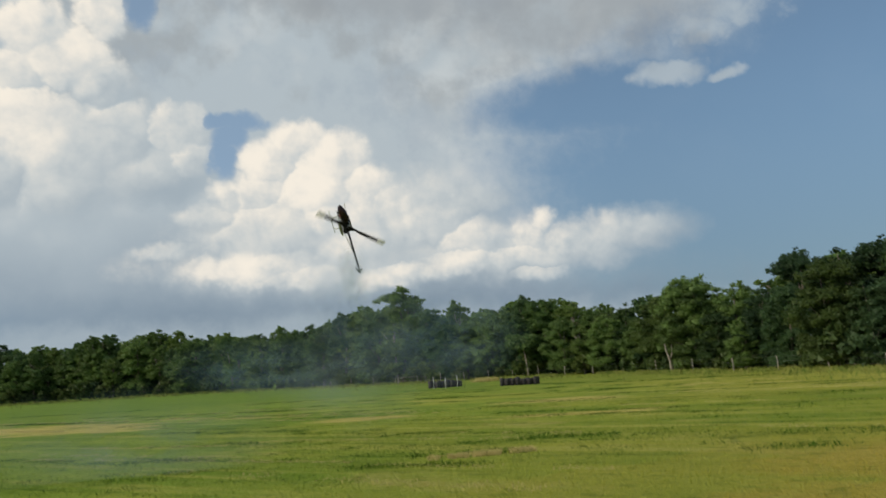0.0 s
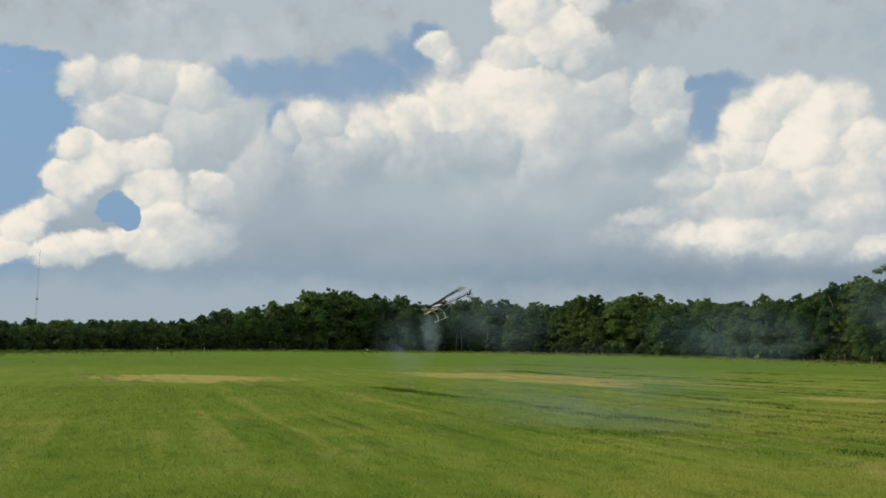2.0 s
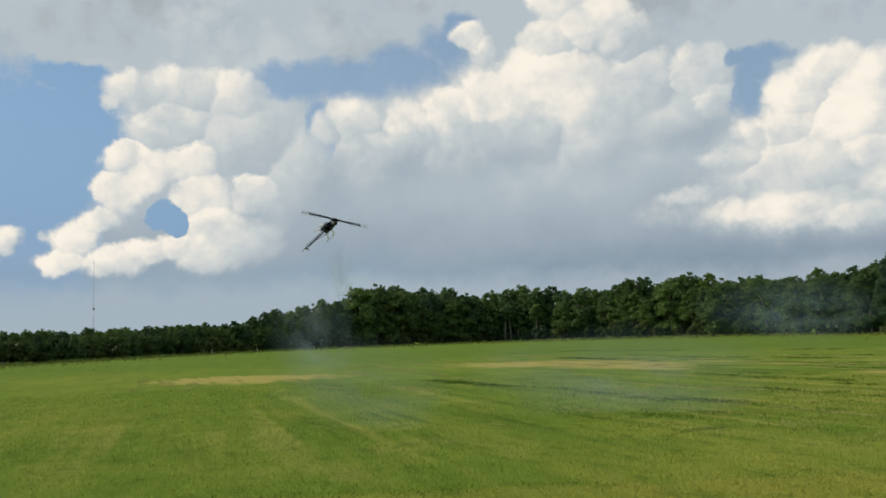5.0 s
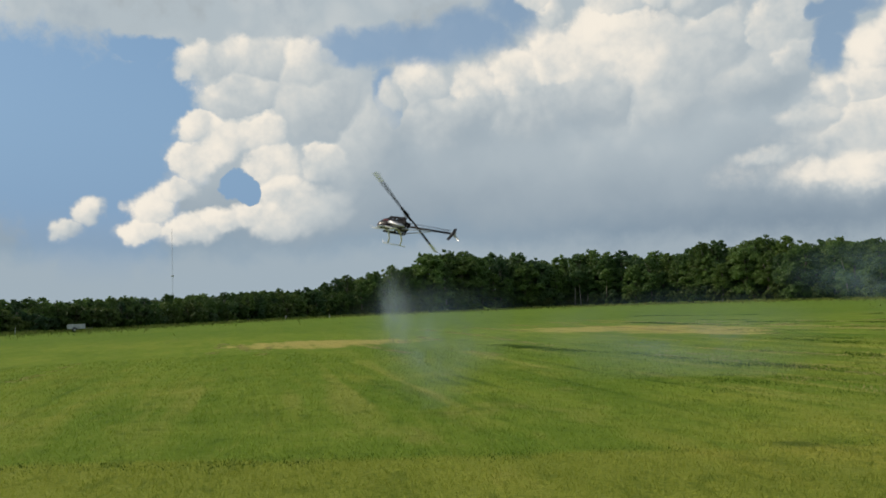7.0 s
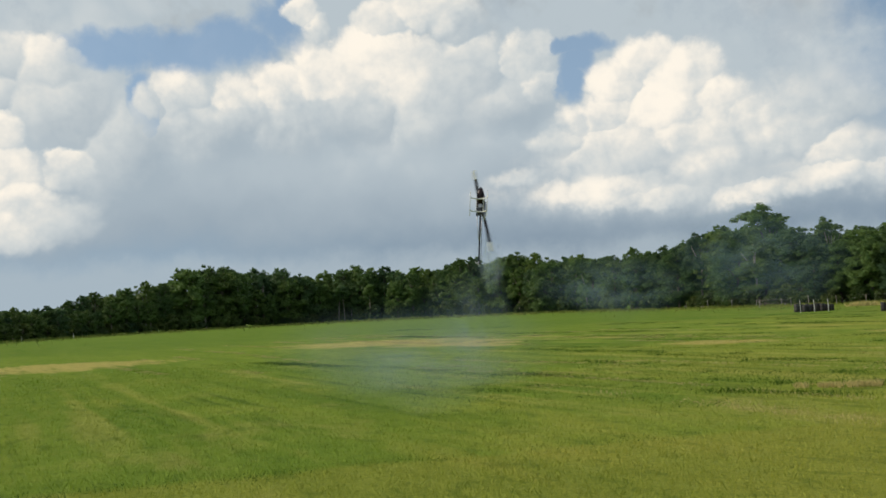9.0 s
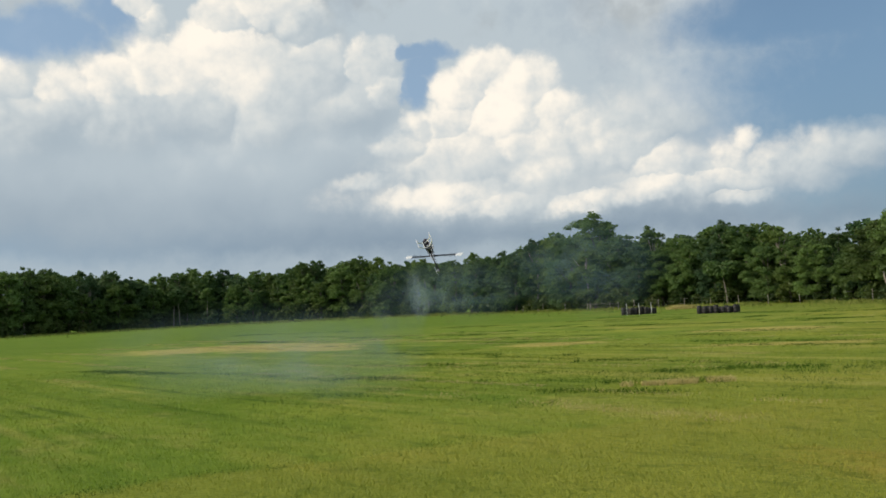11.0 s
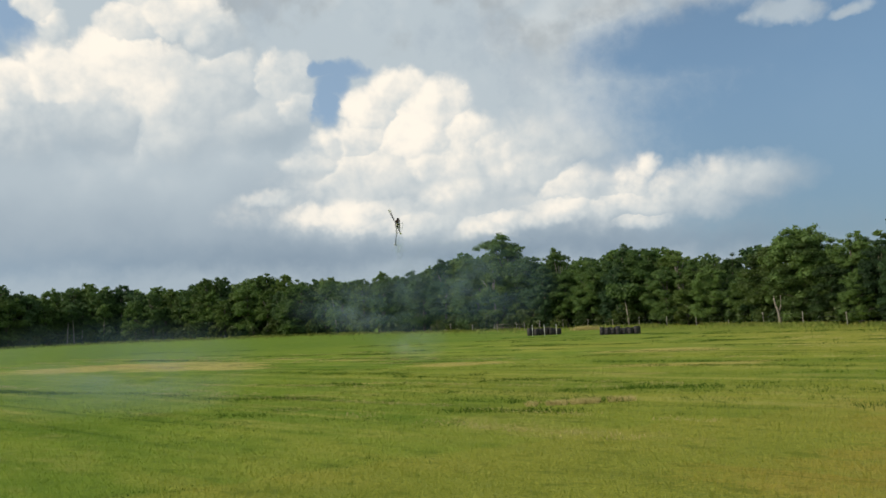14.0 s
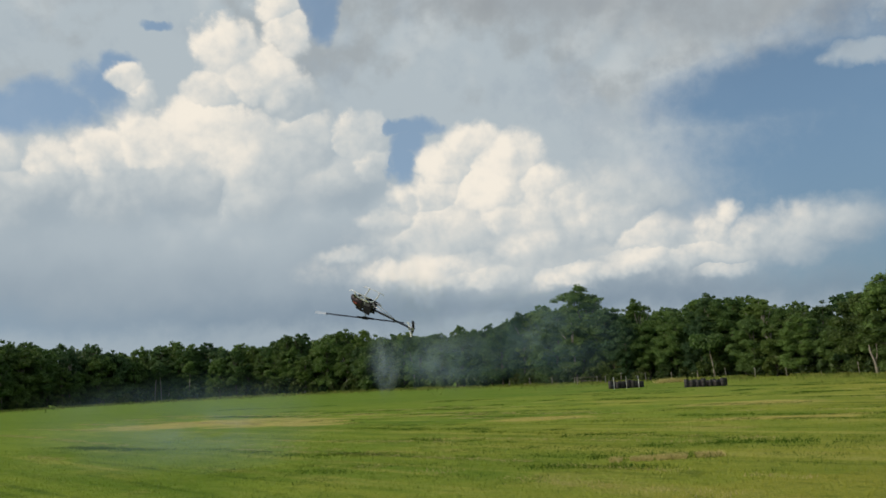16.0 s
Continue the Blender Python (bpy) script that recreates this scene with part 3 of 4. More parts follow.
def plant_wood():
    leafy = [build_tree(11 + i, *k) for i, k in enumerate((
        (2.9, 1.0, 46, 26000, BARK, 0.098), (3.3, 0.6, 52, 28000, BARK, 0.10), (2.5, 1.6, 42, 24000, BARK, 0.096), (2.8, 0.6, 48, 26000, BARK, 0.098), (2.2, 2.6, 36, 22000, PALE_BARK, 0.095)))]
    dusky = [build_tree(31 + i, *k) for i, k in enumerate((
        (3.1, 0.5, 52, 28000, BARK, 0.098, LEAF_SHADED), (2.7, 0.8, 46, 26000, BARK, 0.096, LEAF_SHADED)))]
    kinds = [build_tree(21 + i, *k) for i, k in enumerate((
        (2.9, 1.0, 44, 11000, BARK, 0.16), (2.4, 1.6, 38, 10000, BARK, 0.155), (3.2, 0.7, 50, 12000, BARK, 0.165),
        (2.1, 3.4, 28, 8000, PALE_BARK, 0.15), (2.7, 0.6, 46, 11000, BARK, 0.16), (2.0, 2.2, 32, 9000, BARK, 0.155)))]
    deep = [build_tree(41 + i, 3.6, 0.3, 30, 3200, BARK, 0.34) for i in range(3)]
    shrubs = [build_tree(61 + i, 6.5, 1.5, 16, 1500, BARK, 0.8, LEAF_SHRUB, "shrub") for i in range(2)]
    rng, used = random.Random(5), []

    def at(az, d, h, widen):
        k = h / 10.0
        return (Matrix.Translation(heading(az) * d - Vector((0, 0, 0.06))) @ Matrix.Rotation(rng.uniform(0, math.tau), 4, "Z")
                @ Matrix.Diagonal((k * widen, k * widen, k, 1)))

    for row, (near, far, lo, hi, gap) in enumerate(((1.5, 5, 0.60, 1.0, 0.36), (6, 10, 0.90, 1.12, 0.31), (13, 20, 0.88, 1.04, 0.38))):
        az = -40.0
        while az < 80:
            d = edge_dist(az) + rng.uniform(near, far)
            h = top_height(az, d) * rng.uniform(lo, hi) * (1.0 if az > -8 else 0.94)
            i = rng.choice((0, 1, 2, 3, 3, 4, 5))
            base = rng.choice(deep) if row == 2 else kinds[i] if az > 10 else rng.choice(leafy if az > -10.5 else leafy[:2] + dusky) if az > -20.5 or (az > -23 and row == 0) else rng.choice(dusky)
            i = i if az > 10 else 0
            ob = spread_copy(base, used, at(az, d, h, rng.uniform(0.95, 1.35)))
            tagged(ob, "slender tree with a pale bare trunk and leafy crown" if i == 3 and row < 2 else
                   "tall broadleaf tree at the wood's edge, shade put into its leaf colour" if base in dusky else
                   "leafy green broadleaf tree at the wood's edge" if row < 2 else "dark green broadleaf tree deeper in the wood",
                   "tree", "trees of the wood")
            az += math.degrees(rng.uniform(gap * 0.75, gap * 1.25) * h / d)
    az = -39.0
    while az < 79:
        d = edge_dist(az) + rng.uniform(0.3, 3)
        h = rng.uniform(1.3, 3.0) * (1.0 if az < 8 else 1.25)
        tagged(spread_copy(rng.choice(shrubs), used, at(az, d, h, 1.0)), "low green shrub under the trees", "shrub", "shrubs at the wood's edge")
        az += math.degrees(rng.uniform(1.0, 3.0) / d)


plant_wood()


# ---------------------------------------------------------------- things at the field's far side
def build_barrels():
    bm = bmesh.new()
    r = 0.285
    prof = [(r * 0.96, 0.0), (r, 0.03), (r, 0.27), (r + 0.014, 0.29), (r, 0.31), (r, 0.57), (r + 0.014, 0.59), (r, 0.61),
            (r, 0.85), (r * 0.97, 0.88), (r * 0.92, 0.88), (r * 0.92, 0.865), (0.02, 0.865)]
    lathe(bm, prof, sides=18)
    first, rng = part("barrel", bm, BLACK_PLASTIC), random.Random(8)
    rim = bmesh.new()
    lathe(rim, [(0.04, 0.862), (0.04, 0.885), (0.02, 0.89), (0.0, 0.89)], sides=10, at=(0.17, 0, 0))
    part("bung", rim, BLACK_PLASTIC, first)
    label = "weathered black drum standing in a row on the grass"
    done = False
    for az, d, n, turn in ((0.1, 73.0, 6, 4), (-4.9, 66.0, 7, -3)):
        mid = heading(az) * d
        side = heading(az - 90 + turn)
        for row in range(2):
            for k in range(n):
                p = mid + side * ((k - (n - 1) / 2) * (0.47 if n == 6 else 0.43) + rng.uniform(-0.06, 0.06) + row * 0.2) + heading(az) * (row * 0.62 + rng.uniform(-0.08, 0.08))
                m = Matrix.Translation((p.x, p.y, relief(p.x, p.y) - 0.01)) @ pose(0, 0, 0, rng.uniform(-3, 3), rng.uniform(-3, 3), rng.uniform(0, 360)) @ Matrix.Diagonal((0.78, 0.78, rng.uniform(0.70, 0.98), 1))
                if done:
                    copy_thing(first, m)
                else:
                    first.matrix_basis = m
                    tagged(first, label, "barrel", "rows of black drums")
                    done = True


def post_mesh(h, r):
    bm = bmesh.new()
    tube(bm, [(0, 0, -0.2), (0.01, 0, h * 0.5), (0.0, 0.012, h - 0.04), (0, 0.012, h)], (r, r * 0.96, r * 0.9, r * 0.55), 8)
    me = bpy.data.meshes.new("post")
    bm.to_mesh(me)
    bm.free()
    me.materials.append(POST_WOOD)
    return me


def build_fence():
    fence = tagged(new("fence"), "wire fence on grey wooden posts along the wood", "fence")
    rng, me = random.Random(3), post_mesh(1.05, 0.034)
    pts, az = [], -38.0
    while az < 9:
        d = edge_dist(az) - 0.9
        p = heading(az) * d
        pts.append(p)
        ob = new("post", me)
        ob.parent = fence
        ob.matrix_basis = pose(p.x, p.y, -0.03, rng.uniform(-4, 4), rng.uniform(-4, 4), rng.uniform(0, 360)) @ Matrix.Diagonal((1, 1, rng.uniform(0.85, 1.1), 1))
        az += math.degrees(2.9 / d)
    for z in (0.35, 0.65, 0.95):
        bm = bmesh.new()
        tube(bm, [p + Vector((0, 0, z)) for p in pts], [0.003] * len(pts), 5)
        part("wire", bm, WIRE, fence)


def build_gate():
    gate = tagged(new("gate"), "low weathered wooden rail gate standing in the fence line", "gate")
    gate.matrix_basis = Matrix.Translation(heading(2.3) * 104) @ Matrix.Rotation(radians(8), 4, "Z")
    me = post_mesh(0.9, 0.05)
    for x in (-1.7, 1.7):
        ob = new("post", me)
        ob.parent = gate
        ob.location = (x, 0, 0)
    for z, sag in ((0.45, 0.05), (0.78, -0.04)):
        bm = bmesh.new()
        tube(bm, [(-1.85, -0.07, z), (0, -0.07, z - sag), (1.85, -0.07, z + sag)], (0.035, 0.03, 0.03), 7)
        part("rail", bm, BARK, gate)


def build_dead_tree():
    t = tagged(new("dead_tree"), "bare forked pale trunk of a dead tree by the fence", "dead tree")
    p = heading(-15.0) * (edge_dist(-15) - 0.4)
    t.matrix_basis = Matrix.Translation((p.x, p.y, -0.1)) @ Matrix.Scale(0.8, 4)
    bm = bmesh.new()
    tube(bm, [(0, 0, 0), (-0.05, 0, 0.8), (-0.15, 0, 1.5), (-0.45, 0, 2.5), (-0.5, 0.1, 3.2)], (0.22, 0.16, 0.13, 0.09, 0.05), 8)
    part("trunk", bm, PALE_BARK, t)
    bm = bmesh.new()
    tube(bm, [(-0.12, 0, 1.4), (0.15, 0, 2.1), (0.22, 0.1, 3.4)], (0.11, 0.08, 0.03), 7)
    part("limb", bm, PALE_BARK, t)


def pale_trunks():
    """Bare lower trunks that stand out before the wood."""
    for az, h, lean, r in ((31.0, 8.0, 0.5, 0.16), (30.6, 7.0, -0.4, 0.14), (14.1, 9.0, -1.1, 0.11), (-5.6, 4.2, -0.5, 0.11), (28.9, 7.5, 0.3, 0.12)):
        t = tagged(new("tree"), "thin tree with a bare pale trunk at the wood's edge", "tree", "trees of the wood")
        p = heading(az) * (edge_dist(az) - 0.3)
        t.matrix_basis = Matrix.Translation((p.x, p.y, -0.1))
        side = heading(az - 90)
        bm = bmesh.new()
        tube(bm, [side * (lean * (z / h) ** 1.5) + Vector((0, 0, z)) for z in (0, h * 0.3, h * 0.6, h)], (r, r * 0.8, r * 0.6, r * 0.2), 8)
        part("trunk", bm, PALE_BARK, t)
        rng = np.random.default_rng(int(az * 10) + 100)
        cent = np.array([tuple(side * (lean + rng.uniform(-1, 1)) + Vector((0, rng.uniform(-.6, .6), h * rng.uniform(0.75, 1.05)))) for _ in range(9)])
        v, f = leaf_cloud(rng, cent, rng.uniform(0.5, 0.9, 9), 1600, 0.18)
        raw_part("crown", v, f, LEAF, t)


def build_mast():
    mast = tagged(new("radio_mast"), "thin grey lattice radio mast far beyond the wood", "mast")
    mast.matrix_basis = Matrix.Translation(heading(57.8) * 600)
    h = 60.0
    for k in range(3):
        a = k * math.tau / 3
        bm = bmesh.new()
        tube(bm, [(0.4 * math.cos(a), 0.4 * math.sin(a), 0), (0.3 * math.cos(a), 0.3 * math.sin(a), h)], (0.06, 0.04), 6)
        part("leg", bm, MAST_GREY, mast)
    bm = bmesh.new()
    for i in range(40):
        a, b = i * math.tau / 3, (i + 1) * math.tau / 3
        tube(bm, [(0.38 * math.cos(a), 0.38 * math.sin(a), i * 1.5), (0.38 * math.cos(b), 0.38 * math.sin(b), i * 1.5 + 1.5)], (0.02, 0.02), 4)
    part("brace", bm, MAST_GREY, mast)
    bm = bmesh.new()
    lathe(bm, [(0.1, 27.2), (0.9, 27.4), (0.9, 28.4), (0.1, 28.6)], sides=10)
    part("antenna_ring", bm, MAST_GREY, mast)


def build_trailer():
    tr = tagged(new("utility_trailer"), "small grey utility trailer parked at the field's far edge", "trailer")
    p = heading(63.6) * 110
    tr.matrix_basis = Matrix.Translation((p.x, p.y, 0)) @ Matrix.Rotation(radians(63), 4, "Z")
    part("body", block(bmesh.new(), (2.0, 1.1, 0.55), (0, 0, 0.68), 0.03), MAST_GREY, tr)
    part("drawbar", tube(bmesh.new(), [(0.95, 0, 0.45), (1.9, 0, 0.42)], (0.04, 0.03), 6), WIRE, tr)
    for y in (-0.62, 0.62):
        wheel = part("wheel", lathe(bmesh.new(), [(0.12, y - 0.07), (0.29, y - 0.07), (0.31, y - 0.03), (0.31, y + 0.03), (0.29, y + 0.07), (0.12, y + 0.07)],
                                    "Y", 16, (-0.15, 0, 0.31)), BLACK_PLASTIC, tr)
        part("rim", lathe(bmesh.new(), [(0.02, y - 0.08), (0.13, y - 0.08), (0.13, y + 0.08), (0.02, y + 0.08)], "Y", 12, (-0.15, 0, 0.31)), MAST_GREY, wheel)


def build_stakes():
    me = post_mesh(0.98, 0.022)
    me.materials[0] = WHITE_PAINT
    for az, d in ((0.05, 71.5), (0.85, 71.7), (-0.75, 72.0), (47.7, 150.0), (50.6, 145.0), (67.0, 106.0)):
        p = heading(az) * d
        ob = tagged(new("marker_stake", me), "white painted marker stake in the grass", "stake", "marker stakes")
        ob.matrix_basis = Matrix.Translation((p.x, p.y, -0.02))


def blades(rng, pts, height, width):
    """Bent grass blades, two triangles each, at pts (x, y)."""
    verts, faces = [], []
    for (x, y), h, w in zip(pts, height, width):
        a, t = rng.uniform(0, math.tau), rng.uniform(0, math.tau)
        z = relief(x, y) - 0.004
        ex, ey = math.cos(a) * w, math.sin(a) * w
        bx, by = math.cos(t) * h, math.sin(t) * h
        i = len(verts)
        verts += [(x - ex, y - ey, z), (x + ex, y + ey, z), (x + bx * 0.2, y + by * 0.2, z + h * 0.6), (x + bx * 0.55, y + by * 0.55, z + h)]
        faces += [(i, i + 1, i + 2), (i + 2, i + 1, i + 3)]
    return verts, faces


def build_grass():
    rng = np.random.default_rng(21)
    n = 150000
    r = 5.2 * (34 / 5.2) ** rng.uniform(0, 1, n)
    a = np.radians(rng.uniform(-34, 74, n))
    pts = np.stack([-r * np.sin(a), r * np.cos(a)], 1).tolist()
    v, f = blades(random.Random(2), pts, rng.uniform(0.02, 0.06, n) * (r / 9) ** 0.2, rng.uniform(0.0018, 0.004, n) * (r / 7) ** 0.9)
    tagged(raw_part("grass", v, f, BLADE), "short green pasture grass", "grass", kind="stuff")


def build_hay():
    """Loose cut hay left in lines by the mower."""
    rng = random.Random(12)
    pts, hs, ws = [], [], []
    lines = [(-8.0, 24.0, 4.0, 60)] + [(rng.uniform(-34, 16), rng.uniform(12, 55), rng.uniform(2, 7), 53) for _ in range(46)]
    for x, y, half, az in lines:
        d = heading(az + rng.uniform(-5, 5))
        for _ in range(int(half * 260)):
            t, o = rng.uniform(-half, half), rng.gauss(0, 0.16)
            if noise.noise(Vector((x + t * 0.9, y, 5))) < -0.1:
                continue
            pts.append((x + d.x * t - d.y * o, y + d.y * t + d.x * o))
            hs.append(rng.uniform(0.02, 0.06))
            ws.append(rng.uniform(0.004, 0.010))
    for k in range(2600):
        t = rng.uniform(-1.9, 1.9)
        if noise.noise(Vector((t * 1.8, 3, 1))) > -0.15:
            pts.append((0.6 + t * 0.55, 16.5 + 0.06 * t + rng.gauss(0, 0.10)))
            hs.append(rng.uniform(0.03, 0.11))
            ws.append(rng.uniform(0.005, 0.010))
    v, f = blades(rng, pts, hs, ws)
    tagged(raw_part("cut_hay", v, f, DRY_GRASS), "dry tan cut hay lying in mower lines", "hay", kind="stuff")
    p = heading(-2.7)
    pts = [(p.x * 88 + rng.gauss(0, 0.7), p.y * 88 + rng.gauss(0, 0.4)) for _ in range(500)]
    v, f = blades(rng, pts, [rng.uniform(0.2, 0.48) for _ in pts], [rng.uniform(0.02, 0.04) for _ in pts])
    tagged(raw_part("dry_grass_clump", v, f, DRY_GRASS), "tall dry reddish-tan grass clump by the fence", "grass", kind="stuff")


def build_strips():
    """Strips of longer grass that the mower missed, and one patch for a cast shadow."""
    rng = random.Random(31)
    pts, hs, ws = [], [], []
    ruts = (((-6.0, 23.4), (-4.2, 22.4), 0.9), ((0.4, 19.0), (3.4, 18.7), 0.9), ((-0.5, 16.9), (1.3, 16.55), 1.1), ((-1.7, 15.3), (0.6, 15.0), 0.85),
            ((-18.1, 25.7), (-14.1, 23.6), 0.8), ((-9.0, 20.4), (-5.1, 19.0), 0.7), ((-1.5, 22.7), (0.3, 22.6), 0.8), ((-2.1, 19.5), (3.0, 17.8), 0.6),
            ((-7.6, 19.4), (-5.7, 18.6), 0.8), ((1.8, 13.9), (3.4, 13.7), 0.6), ((5.2, 14.4), (7.4, 14.3), 0.9), ((-20.2, 26.9), (-14.4, 24.1), 0.5),
            # (-5.6, 12.55): dark blades in place of the helicopter's cast shadow
            ((-13.3, 23.7), (-6.3, 19.2), 0.4), ((-5.6, 12.55), (-5.0, 12.75), 0.55), ((-10.6, 3.6), (-7.9, 5.6), 0.4), ((-7.9, 5.7), (-5.1, 8.1), 0.4),
            ((-5.1, 8.15), (-1.6, 10.7), 0.35))
    lines = [(Vector((*a, 0)), Vector((*b, 0)), k, 150 + 240 * k) for a, b, k in ruts]
    for _ in range(90):
        az, r = rng.uniform(-30, 26), 15 * (75 / 15) ** rng.random()
        c, d = heading(az) * r, heading(62 + rng.uniform(-12, 12)) * (rng.uniform(1.0, 4.5) * (r / 25) ** 0.5)
        lines.append((c - d, c + d, rng.uniform(0.4, 0.8), 150))
    for i, (a, b, tall, count) in enumerate(lines):
        d = b - a
        run, r = d.length, (a + b).length / 2
        d = d / run
        for _ in range(int(run * count)):
            t, o = rng.uniform(-0.3, run + 0.3), rng.gauss(0, 0.12 + 0.006 * r)
            thin = noise.noise(Vector((t * 0.9, i * 7.3, 6)))
            if thin < rng.uniform(-0.35, 0.25):
                continue
            o += 0.40 * noise.noise(Vector((t * 0.5, i * 7.3, 2)))
            pts.append((a.x + d.x * t - d.y * o, a.y + d.y * t + d.x * o))
            hs.append(rng.uniform(0.03, 0.125) * tall * (0.75 + 0.6 * max(0.0, thin)))
            ws.append(rng.uniform(0.004, 0.008) * max(1.0, r / 16))
    v, f = blades(rng, pts, hs, ws)
    tagged(raw_part("long_grass", v, f, LONG_GRASS), "longer green grass strips missed by the mower, one patch standing for a cast shadow", "grass", kind="stuff")


def build_weeds():
    """Uncut weeds along the fence and the wood's foot."""
    rng = random.Random(77)
    pts, hs, ws = [], [], []
    while len(pts) < 26000:
        az = rng.uniform(-36, 74)
        e = edge_dist(az)
        d = e + 1.5 - rng.expovariate(1 / (0.05 * e + 1.0))
        p = heading(az) * d
        if noise.noise(Vector((p.x * 0.25, p.y * 0.25, 7))) < -0.12:
            continue
        pts.append((p.x, p.y))
        hs.append(rng.uniform(0.10, 0.38) * (1.0 if az < 12 else 1.4))
        ws.append(rng.uniform(0.015, 0.035) * e / 80)
    v, f = blades(rng, pts, hs, ws)
    tagged(raw_part("weeds", v, f, WEEDS), "tall green and straw-coloured weeds along the fence", "weeds", kind="stuff")


build_barrels()
build_fence()
build_gate()
build_dead_tree()
pale_trunks()
build_mast()
build_trailer()
build_stakes()
build_grass()
build_strips()
build_weeds()
build_hay()


# ---------------------------------------------------------------- the model helicopter, hub at its origin, nose along x
CARBON = plain("black_carbon", (0.008, 0.008, 0.010), (0.020, 0.020, 0.023), 60.0, 0.6, 0.0, 0.12, 0.05)
CANOPY = plain("maroon_canopy", (0.012, 0.008, 0.009), (0.030, 0.010, 0.010), 12.0, 0.3, 0.0, 0.35, 0.03)
WHITE_GLOSS = plain("white_gloss", (0.74, 0.74, 0.73), (0.85, 0.85, 0.84), 15.0, 0.3, 0.0, 0.5, 0.03)
RED_GLOSS = plain("red_gloss", (0.22, 0.03, 0.03), (0.32, 0.05, 0.04), 15.0, 0.3, 0.0, 0.5, 0.03)
SMOKED = plain("smoked_plastic", (0.05, 0.05, 0.055), (0.09, 0.09, 0.10), 20.0, 0.35)
ALLOY = plain("dull_alloy", (0.35, 0.35, 0.36), (0.55, 0.55, 0.56), 40.0, 0.35, 0.9)


def blade_piece(r0, r1, chord, thick, z=0.0, side=1, twist=0.0):
    """A stretch of an aerofoil blade from r0 to r1 along x."""
    bm = bmesh.new()
    prof = [(-0.30, 0.0), (-0.12, 0.42), (0.10, 0.5), (0.45, 0.25), (0.70, 0.0), (0.45, -0.22), (0.10, -0.42), (-0.12, -0.36)]
    rings = []
    for i, x in enumerate(np.linspace(r0, r1, 4)):
        k = (0.70, 0.92, 1.0, 0.96)[i] if r0 < 0.3 else (1.0, 1.0, 1.0, 0.86)[i]
        rings.append([bm.verts.new((side * x, side * -c * chord * k, z + t * thick)) for c, t in prof])
    for a, b in zip(rings, rings[1:]):
        for k in range(len(prof)):
            bm.faces.new((a[k], a[(k + 1) % len(prof)], b[(k + 1) % len(prof)], b[k]))
    bm.faces.new(rings[0][::-1])
    bm.faces.new(rings[-1])
    bmesh.ops.recalc_face_normals(bm, faces=bm.faces)
    return bm


